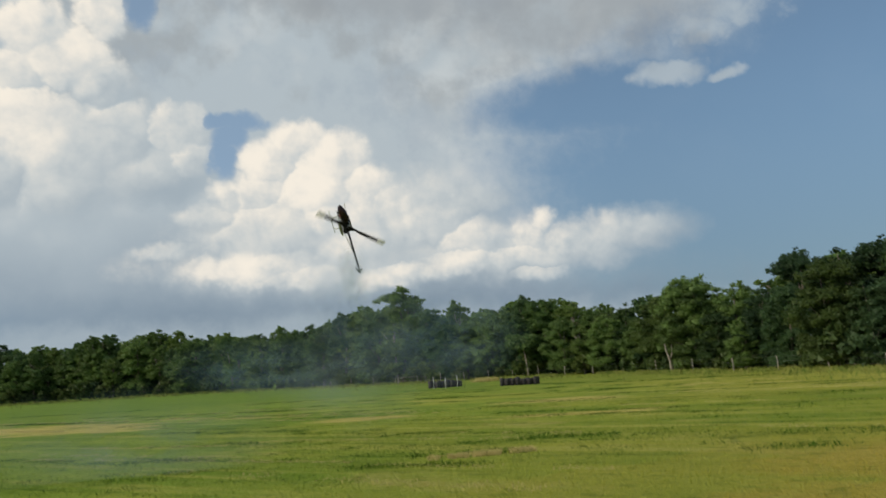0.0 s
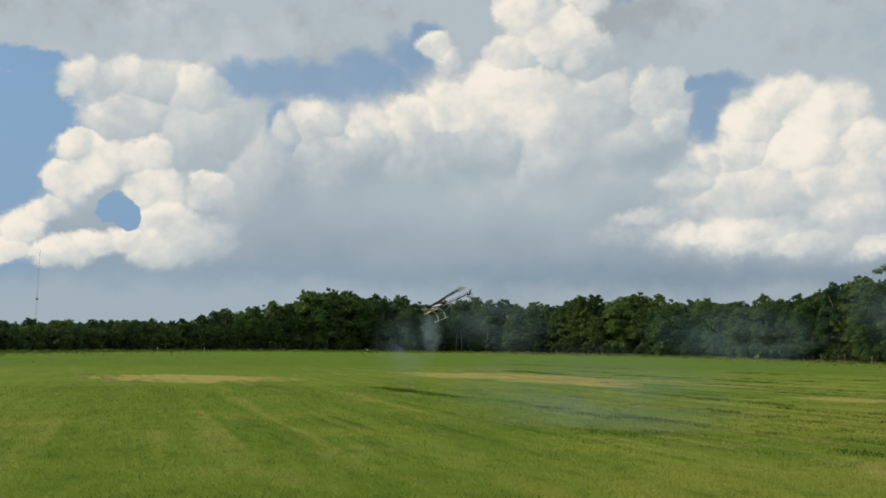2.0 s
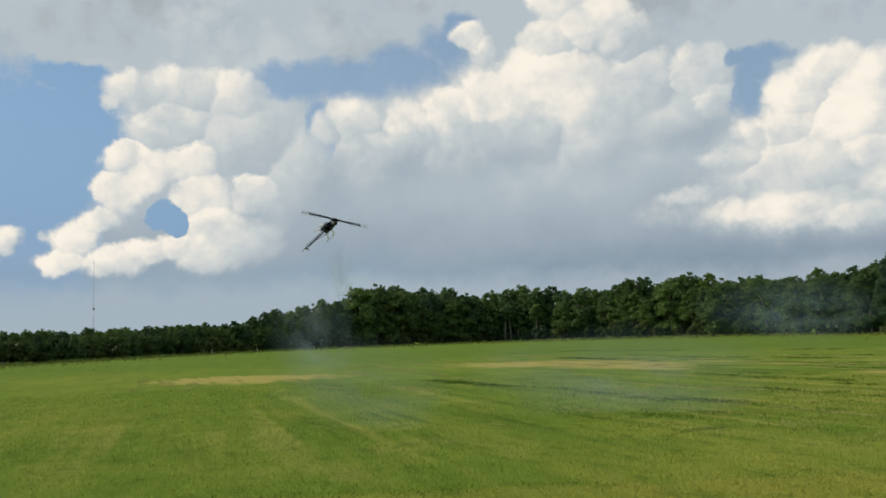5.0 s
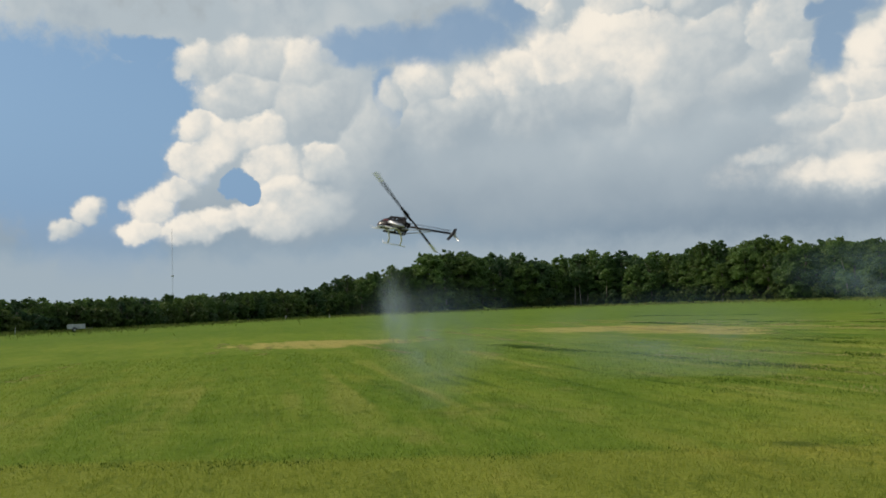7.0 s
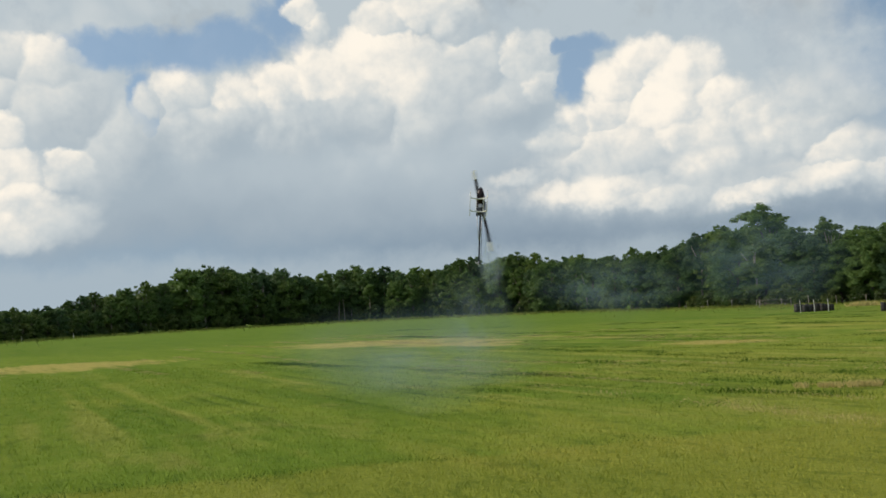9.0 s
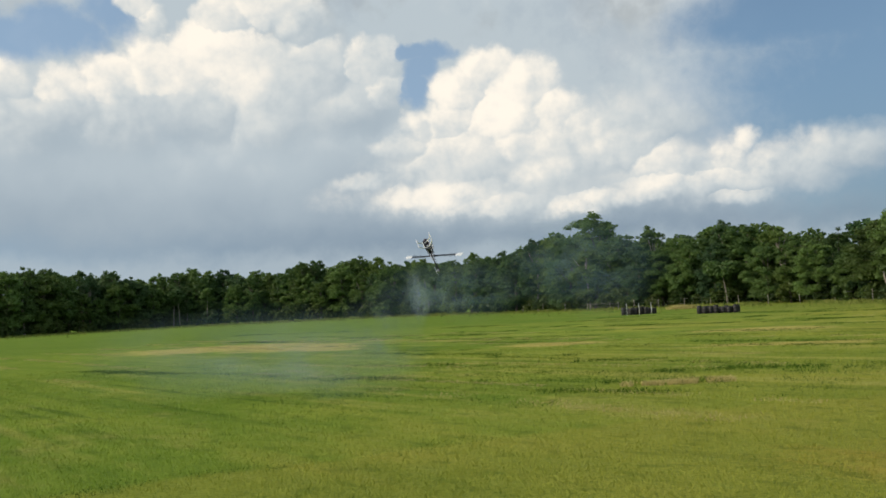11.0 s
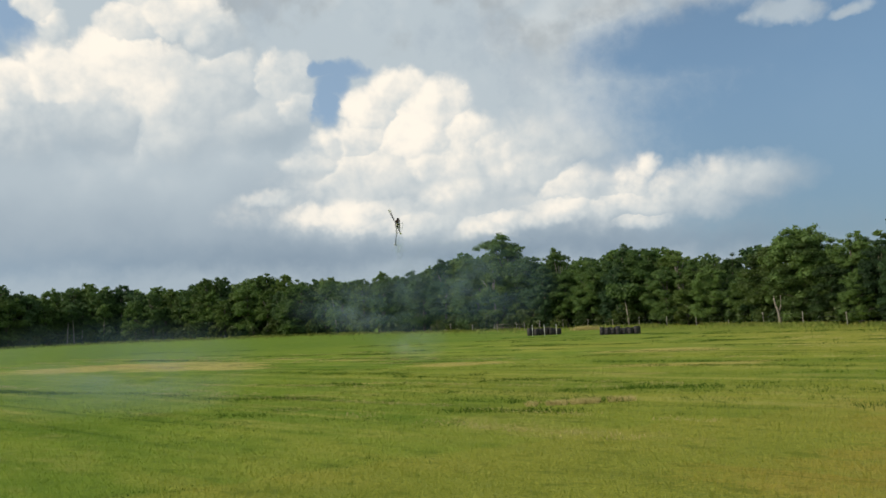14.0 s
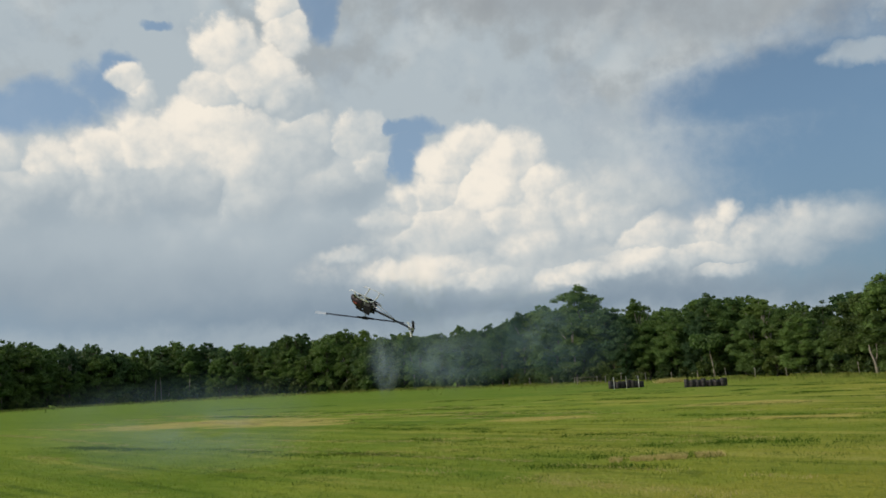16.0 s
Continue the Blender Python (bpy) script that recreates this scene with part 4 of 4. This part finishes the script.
def build_helicopter():
    heli = tagged(new("model_helicopter"), "dark radio-controlled model helicopter with white blade tips flying over the field", "helicopter")
    # side frames with lightening holes, engine, tank
    for y in (-0.055, 0.055):
        bm = bmesh.new()
        for a, b in (((0.24, -0.30), (-0.16, -0.30)), ((0.24, -0.30), (0.16, -0.13)), ((-0.16, -0.30), (-0.12, -0.12)), ((0.16, -0.13), (-0.12, -0.12)),
                     ((0.05, -0.30), (0.06, -0.12)), ((-0.16, -0.22), (0.20, -0.21))):
            mid = Vector(((a[0] + b[0]) / 2, y, (a[1] + b[1]) / 2))
            run = Vector((b[0] - a[0], 0, b[1] - a[1]))
            block(bm, (run.length + 0.03, 0.006, 0.035), mid, 0.0, Matrix.Rotation(-math.atan2(run.z, run.x), 4, "Y"))
        part("side_frame", bm, CARBON, heli)
    part("engine", lathe(bmesh.new(), [(0.03, -0.05), (0.045, -0.045), (0.045, -0.03), (0.036, -0.027), (0.045, -0.02), (0.045, 0.0), (0.036, 0.003),
                                       (0.045, 0.01), (0.045, 0.035), (0.02, 0.045)], "Z", 14, (0.02, 0, -0.22)), ALLOY, heli)
    part("radio_box", block(bmesh.new(), (0.16, 0.08, 0.09), (-0.04, 0, -0.17), 0.01), CARBON, heli)
    part("fuel_tank", block(bmesh.new(), (0.14, 0.09, 0.08), (-0.08, 0, -0.25), 0.015), SMOKED, heli)
    part("muffler", tube(bmesh.new(), [(0.10, 0.09, -0.24), (0.02, 0.095, -0.25), (-0.16, 0.09, -0.27), (-0.24, 0.085, -0.28)], (0.015, 0.028, 0.026, 0.01), 10), ALLOY, heli)
    # canopy: a tapering pod
    bm = bmesh.new()
    rings = []
    for x, w, lo, hi in ((0.37, 0.012, -0.265, -0.235), (0.345, 0.034, -0.285, -0.20), (0.29, 0.055, -0.30, -0.155), (0.22, 0.066, -0.30, -0.13),
                         (0.15, 0.066, -0.29, -0.125), (0.09, 0.058, -0.27, -0.13), (0.06, 0.05, -0.25, -0.14)):
        c, hh = (lo + hi) / 2, (hi - lo) / 2
        rings.append([bm.verts.new((x, w * math.copysign(abs(math.cos(a)) ** 0.8, math.cos(a)), c + hh * math.copysign(abs(math.sin(a)) ** 0.8, math.sin(a))))
                      for a in [k * math.tau / 16 for k in range(16)]])
    for a, b in zip(rings, rings[1:]):
        for k in range(16):
            bm.faces.new((a[k], a[(k + 1) % 16], b[(k + 1) % 16], b[k])).smooth = True
    bm.faces.new(rings[0][::-1])
    bm.faces.new(rings[-1])
    bmesh.ops.recalc_face_normals(bm, faces=bm.faces)
    canopy = part("canopy", bm, CANOPY, heli, "dark maroon glossy canopy")
    for y in (-1, 1):
        part("stripe", block(bmesh.new(), (0.08, 0.006, 0.018), (0.20, y * 0.066, -0.20), 0.002, Matrix.Rotation(radians(8), 4, "Y")), RED_GLOSS, canopy, "red stripe")
    # landing gear
    for x in (0.14, -0.10):
        part("strut", tube(bmesh.new(), [(x, -0.155, -0.425), (x, -0.13, -0.36), (x, -0.05, -0.305), (x, 0.05, -0.305), (x, 0.13, -0.36), (x, 0.155, -0.425)],
                           [0.011] * 6, 8), WHITE_GLOSS, heli, "white bent strut")
    for y in (-0.155, 0.155):
        part("skid", tube(bmesh.new(), [(0.27, y, -0.395), (0.22, y, -0.425), (-0.20, y, -0.425)], (0.005, 0.006, 0.006), 8), WHITE_GLOSS, heli)
    for y in (-0.062, 0.062):
        part("lower_rail", block(bmesh.new(), (0.28, 0.014, 0.014), (0.03, y, -0.310), 0.003), WHITE_GLOSS, heli)
    # boom and tail
    part("tail_boom", tube(bmesh.new(), [(-0.10, 0, -0.20), (-0.5, 0, -0.20), (-1.0, 0, -0.20)], (0.0145, 0.014, 0.013), 10), CARBON, heli)
    for y in (-0.05, 0.05):
        part("boom_support", tube(bmesh.new(), [(-0.14, y, -0.30), (-0.62, y * 0.2, -0.215)], (0.006, 0.006), 6), ALLOY, heli)
    part("pushrod", tube(bmesh.new(), [(-0.1, 0.03, -0.165), (-0.98, 0.03, -0.18)], (0.004, 0.004), 5), CARBON, heli)
    part("tail_case", block(bmesh.new(), (0.06, 0.03, 0.05), (-1.02, 0, -0.20), 0.008), ALLOY, heli)
    bm = bmesh.new()
    for z0, z1, sweep in ((-0.20, -0.13, -0.05), (-0.20, -0.32, -0.05)):
        block(bm, (0.05, 0.005, abs(z1 - z0)), (-1.0 + sweep * 0.5, 0.02, (z0 + z1) / 2), 0.0, Matrix.Rotation(0.25 if z1 > z0 else -0.25, 4, "Y"))
    part("tail_fin", bm, CARBON, heli)
    tail = part("tail_rotor", tube(bmesh.new(), [(0, -0.012, 0), (0, 0.03, 0)], (0.014, 0.012), 8), ALLOY, heli)
    for s in (1, -1):
        b = blade_piece(0.03, 0.115, 0.026, 0.005, 0.0, s)
        bmesh.ops.rotate(b, matrix=Matrix.Rotation(radians(90), 3, "X"), verts=b.verts)
        part("tail_blade", b, WHITE_GLOSS, tail, "white tail blade")
    # mast, head and blades
    part("mast", tube(bmesh.new(), [(0, 0, -0.20), (0, 0, -0.02)], (0.008, 0.008), 8), ALLOY, heli)
    part("swashplate", lathe(bmesh.new(), [(0.012, -0.105), (0.038, -0.10), (0.038, -0.088), (0.012, -0.08)], sides=14), ALLOY, heli)
    rotor = part("main_rotor", block(bmesh.new(), (0.09, 0.045, 0.04), (0, 0, 0), 0.006), CARBON, heli)
    for s in (1, -1):
        part("grip", block(bmesh.new(), (0.10, 0.034, 0.024), (s * 0.085, 0, 0), 0.005), CARBON, rotor)
        part("blade", blade_piece(0.115, 0.615, 0.060, 0.012, 0.004, s), CARBON, rotor, "black carbon rotor blade")
        part("blade_tip", blade_piece(0.617, 0.79, 0.070, 0.012, 0.004, s), WHITE_GLOSS, rotor, "white painted blade tip")
    return heli, rotor, tail


HELI, ROTOR, TAIL_ROTOR = build_helicopter()

# ---------------------------------------------------------------- smoke: thin bulging veils in rigid drifting puffs
def smoke_material(name, thick, tint, ragged=1.7):
    m, b = material(name, 1.0, 0.0, 0.0)
    p = spot()
    x, y, z = split(p)
    n1, _ = noise_at(p, 1.1, 4.0, 0.6)
    n2, _ = noise_at(p, 3.5, 4.0, 0.6, (5, 1, 3))
    r = Sock.math("SQRT", x * x + z * z)
    veil = (r + (n1 - 0.5) * ragged + (n2 - 0.5) * 0.6).step(0.95, 0.0) * (n1 * 0.5 + n2 * 0.5).step(0.30, 0.66) * thick
    veil = veil * r.step(1.0, 0.6)
    Sock.put((*tint, 1), b.inputs["Base Color"])
    t = Sock.node("ShaderNodeBsdfTranslucent")
    t.inputs[0].default_value = (*tint, 1)
    clear = Sock.node("ShaderNodeBsdfTransparent")
    both, mix = Sock.node("ShaderNodeMixShader"), Sock.node("ShaderNodeMixShader")
    both.inputs[0].default_value = 0.5
    tr = m.node_tree
    tr.links.new(b.outputs[0], both.inputs[1])
    tr.links.new(t.outputs[0], both.inputs[2])
    Sock.put(veil, mix.inputs[0])
    tr.links.new(clear.outputs[0], mix.inputs[1])
    tr.links.new(both.outputs[0], mix.inputs[2])
    tr.links.new(mix.outputs[0], tr.nodes["Material Output"].inputs[0])
    return m


def smoke_puff(seed, wide, tall, mat, label, layers=(0.3,)):
    """Bulging, wavy veils, one behind the other."""
    rng, n = random.Random(seed), 26
    puff = tagged(new("smoke_puff"), label, "smoke", "exhaust smoke")
    for layer in layers:
        verts, ox, oz = [], rng.uniform(-0.15, 0.15), rng.uniform(-0.15, 0.15)
        for i in range(n + 1):
            for j in range(n + 1):
                x, z = 2 * i / n - 1, 2 * j / n - 1
                y = layer * (0.55 - 0.45 * (x * x + z * z) * 0.5) + 0.18 * noise.noise(Vector((x * 1.5 + seed, z * 1.5, layer)))
                verts.append((x + ox, y, z + oz))
        faces = [(i * (n + 1) + j, (i + 1) * (n + 1) + j, (i + 1) * (n + 1) + j + 1, i * (n + 1) + j + 1) for i in range(n) for j in range(n)
                 if (2 * i / n - 0.96) ** 2 + (2 * j / n - 0.96) ** 2 < 1.1]
        veil = raw_part("veil", verts, faces, mat, puff)
        for f in veil.data.polygons:
            f.use_smooth = True
        veil.scale = (wide, wide, tall)
    return puff


DENSE, THIN = smoke_material("fresh_smoke", 0.42, (0.62, 0.73, 0.82), 2.2), smoke_material("thin_smoke", 0.28, (0.50, 0.64, 0.78))
HANGING = smoke_material("hanging_smoke", 0.40, (0.44, 0.60, 0.74), 1.3)
WAKE = [smoke_puff(1, 0.36, 0.72, DENSE, "pale exhaust smoke trailing below the helicopter", (-1, 1)),
        smoke_puff(2, 1.15, 1.5, THIN, "thinning pale exhaust smoke drifting behind the helicopter"),
        smoke_puff(6, 2.2, 1.3, THIN, "thin bluish exhaust smoke spreading low over the grass")]
HAZE = [smoke_puff(3, 8.5, 5.4, HANGING, "thin bluish smoke hanging before the wood"),
        smoke_puff(4, 4.2, 1.5, HANGING, "thin bluish smoke hanging low over the field"),
        smoke_puff(5, 6.0, 2.6, HANGING, "thin bluish smoke hanging low over the field")]

# ---------------------------------------------------------------- what moves
FLIGHT_ROWS = [
    (0, pose(-1.43, 14.04, 4.14, -140.1, -45.4, -100.2)),
    (0.05, pose(-1.93, 14.97, 4.48, -92.0, -49.7, -154.8)),
    (0.1, pose(-2.43, 15.91, 4.82, -60.1, -28.5, 166.2)),
    (0.15, pose(-2.96, 16.09, 4.90, -79.0, -5.1, 173.3)),
    (0.2, pose(-3.24, 16.27, 5.26, -96.0, 19.2, 172.6)),
    (0.3, pose(-4.06, 15.37, 4.80, -164.2, 50.2, 143.9)),
    (0.4, pose(-5.54, 17.28, 5.58, 136.9, 76.8, 60.6)),
    (0.5, pose(-6.32, 17.80, 5.76, 105.8, 37.2, 44.2)),
    (0.6, pose(-6.51, 16.71, 5.40, 76.5, 21.8, 10.5)),
    (0.7, pose(-6.70, 15.62, 5.05, 60.9, -3.5, -11.0)),
    (0.85, pose(-8.45, 17.06, 4.94, 50.1, -22.0, 17.8)),
    (1, pose(-10.20, 18.50, 4.83, 29.0, -32.1, 53.9)),
    (1.2, pose(-10.13, 17.24, 4.01, 52.6, -32.8, 76.0)),
    (1.35, pose(-11.71, 18.32, 3.57, 59.6, -24.8, 96.6)),
    (1.5, pose(-13.29, 19.40, 3.14, 68.9, -19.5, 117.1)),
    (1.75, pose(-11.36, 17.26, 2.90, 46.7, -6.1, 141.9)),
    (2, pose(-9.43, 15.12, 2.66, 31.4, 14.3, 160.5)),
    (2.1, pose(-8.36, 15.42, 2.96, 72.8, 5.3, 163.3)),
    (2.2, pose(-7.29, 15.72, 3.26, 113.6, -3.4, 159.4)),
    (2.5, pose(-5.44, 16.37, 3.56, 103.5, -12.2, 158.1)),
    (3, pose(-2.66, 17.37, 2.90, 129.0, -16.7, 122.5)),
    (3.2, pose(-2.91, 18.08, 2.69, 130.3, -12.9, 88.6)),
    (3.5, pose(-6.64, 18.45, 3.07, 126.2, -6.3, 22.3)),
    (3.7, pose(-8.28, 14.10, 2.99, 112.0, -21.4, 65.2)),
    (4, pose(-10.15, 11.20, 2.36, 87.4, -21.1, 112.7)),
    (4.2, pose(-12.85, 11.99, 2.51, 44.5, -26.9, 119.1)),
    (4.72, pose(-11.07, 12.39, 3.61, 48.4, -28.6, 108.9)),
    (5.25, pose(-10.89, 11.53, 4.17, 52.6, -29.7, 98.5)),
    (5.78, pose(-10.71, 12.26, 3.96, 56.9, -30.2, 87.9)),
    (6.3, pose(-8.93, 12.06, 3.22, 61.3, -29.9, 77.3)),
    (6.5, pose(-8.90, 10.34, 2.53, 23.6, -23.2, 98.2)),
    (6.7, pose(-8.64, 8.76, 1.86, 30.1, -14.7, 137.8)),
    (7, pose(-7.62, 8.39, 2.94, 40.5, -11.9, 177.0)),
    (7.1, pose(-7.33, 8.88, 3.29, 64.8, -24.0, 178.1)),
    (7.2, pose(-7.23, 9.25, 3.46, 91.9, -35.4, 173.3)),
    (7.5, pose(-6.79, 10.47, 3.94, 104.8, -55.6, 158.2)),
    (8, pose(-5.80, 12.25, 3.08, 88.7, -45.0, 124.4)),
    (8.1, pose(-6.19, 13.27, 2.75, 125.6, -48.6, 117.8)),
    (8.2, pose(-6.57, 14.29, 2.42, 164.2, -48.7, 109.2)),
    (8.72, pose(-5.34, 14.73, 3.24, 179.6, -71.7, 100.6)),
    (9.25, pose(-5.71, 13.90, 3.51, -61.5, -80.7, -11.9)),
    (9.78, pose(-6.07, 14.66, 3.03, -26.1, -58.8, -40.8)),
    (10.3, pose(-4.84, 14.48, 2.01, -17.1, -35.4, -42.6)),
    (10.5, pose(-4.67, 15.25, 2.61, -23.1, -65.8, -39.6)),
    (10.8, pose(-4.43, 16.28, 2.69, 164.9, -71.6, 116.9)),
    (11, pose(-4.20, 17.30, 2.76, 149.6, -29.9, 114.7)),
    (11.1, pose(-4.18, 17.86, 3.16, 141.5, -13.0, 84.3)),
    (11.2, pose(-4.15, 18.41, 3.55, 126.2, -2.3, 53.0)),
    (11.3, pose(-4.13, 18.96, 3.94, 107.7, -1.3, 20.2)),
    (11.4, pose(-4.17, 19.53, 4.18, 100.8, -28.2, -5.5)),
    (11.4, pose(-4.21, 20.10, 4.43, 111.0, -55.0, -40.0)),
    (11.5, pose(-4.24, 20.67, 4.67, 164.9, -65.1, -115.4)),
    (11.6, pose(-3.86, 19.41, 4.44, -138.3, -38.1, 177.1)),
    (11.7, pose(-3.49, 18.16, 4.21, -130.8, 3.5, 154.2)),
    (11.8, pose(-3.94, 21.09, 4.73, -135.5, 30.0, 145.1)),
    (12, pose(-4.39, 24.03, 5.24, -149.7, 55.0, 127.5)),
    (12.2, pose(-4.66, 26.83, 4.67, -87.9, 80.8, -176.2)),
    (12.5, pose(-4.93, 29.63, 4.09, 4.9, 60.1, -88.9)),
    (12.8, pose(-5.07, 32.19, 3.49, -7.2, 30.5, -68.4)),
    (13, pose(-5.22, 34.76, 2.89, -26.8, 6.0, -45.5)),
    (13.2, pose(-5.67, 36.47, 3.92, -19.6, -14.7, -59.3)),
    (13.5, pose(-6.13, 38.18, 4.94, -5.7, -32.5, -78.3)),
    (14, pose(-6.31, 36.27, 6.09, 15.6, -52.0, -69.4)),
    (14.2, pose(-6.16, 34.79, 5.08, -32.3, -82.7, -23.6)),
    (14.3, pose(-6.01, 33.31, 4.07, -146.4, -60.0, 88.4)),
    (14.5, pose(-5.86, 31.82, 3.06, -154.0, -26.9, 93.6)),
    (15, pose(-5.00, 24.05, 5.13, -175.3, -48.6, 89.9)),
    (15.2, pose(-5.04, 22.46, 6.45, 179.0, -50.6, 91.0)),
    (15.5, pose(-4.67, 19.69, 5.43, 171.5, -52.7, 92.2)),
    (15.7, pose(-3.85, 14.47, 2.88, -177.7, -32.8, 101.1)),
    (16, pose(-3.93, 12.62, 2.70, 167.5, -24.8, 152.1))]
ROTOR_AT = [(0, 41), (0.1, 84), (0.2, 59), (0.3, 66), (0.4, 133), (0.5, 150), (0.7, 9), (1, 176), (1.2, 141), (1.5, 43), (2, 177), (2.2, 84), (2.5, 125), (3, 72), (3.5, 110), (4, 57), (4.2, 34), (6.3, 56), (6.5, 160), (7, 86), (7.2, 129), (7.5, 109), (8, 4), (8.2, 85), (10.3, 53), (10.5, 98), (11, 135), (11.3, 22), (11.5, 160), (11.7, 70), (12, 91), (12.5, 19), (13, 109), (13.5, 123), (14, 154), (14.5, 155), (15, 69), (15.5, 33), (15.7, 102), (16, 138)]


def spin_rows(marks, pace):
    """Rotor angles frame by frame, through the given phases (a two-blade rotor repeats each half turn)."""
    total, rows = marks[0][1], [(0.0, marks[0][1])]
    for (t0, a0), (t1, a1) in zip(marks, marks[1:]):
        n = frame(t1) - frame(t0)
        gain = (a1 - a0) % 180
        gain += 180 * max(0, round((pace * n - gain) / 180))
        if gain / n > 86:
            gain -= 180
        rows += [(t0 + (t1 - t0) * k / n, total + gain * k / n) for k in range(1, n + 1)]
        total += gain
    return rows


def place_at(rows, t):
    for (t0, m0), (t1, m1) in zip(rows, rows[1:]):
        if t <= t1:
            u = min(1.0, max(0.0, (t - t0) / (t1 - t0)))
            return m0.translation.lerp(m1.translation, u)
    return rows[-1][1].translation


def motions():
    walk(HELI, FLIGHT_ROWS)
    walk(ROTOR, [(t, pose(0, 0, 0, 0, 0, a)) for t, a in spin_rows(ROTOR_AT, 72)])
    walk(TAIL_ROTOR, [(k / 30, pose(-1.02, -0.045, -0.20, 0, 83.0 * k, 0)) for k in range(481)])
    for puff, lag, drop in zip(WAKE, (0.14, 0.48, 1.05), (0.80, 1.6, 2.6)):
        rows = []
        for k in range(161):
            t = k * 0.1
            p = place_at(FLIGHT_ROWS, t - lag)
            rows.append((t, pose(p.x - 0.30 * lag, p.y + 0.1, max(0.7, p.z - drop), 0, 0, math.degrees(math.atan2(-p.x, p.y)))))
        walk(puff, rows)
    for puff, (az, d, z), drift in zip(HAZE, ((0.5, 62, 4.0), (21.0, 17, 0.55), (13.0, 48, 2.2)), (0.30, 0.16, -0.06)):
        p = heading(az) * d
        walk(puff, [(t, pose(p.x - drift * t, p.y, z + 0.02 * t, 0, 0, az + 1.5 * t)) for t in (0, 4, 8, 12, 16)])


motions()
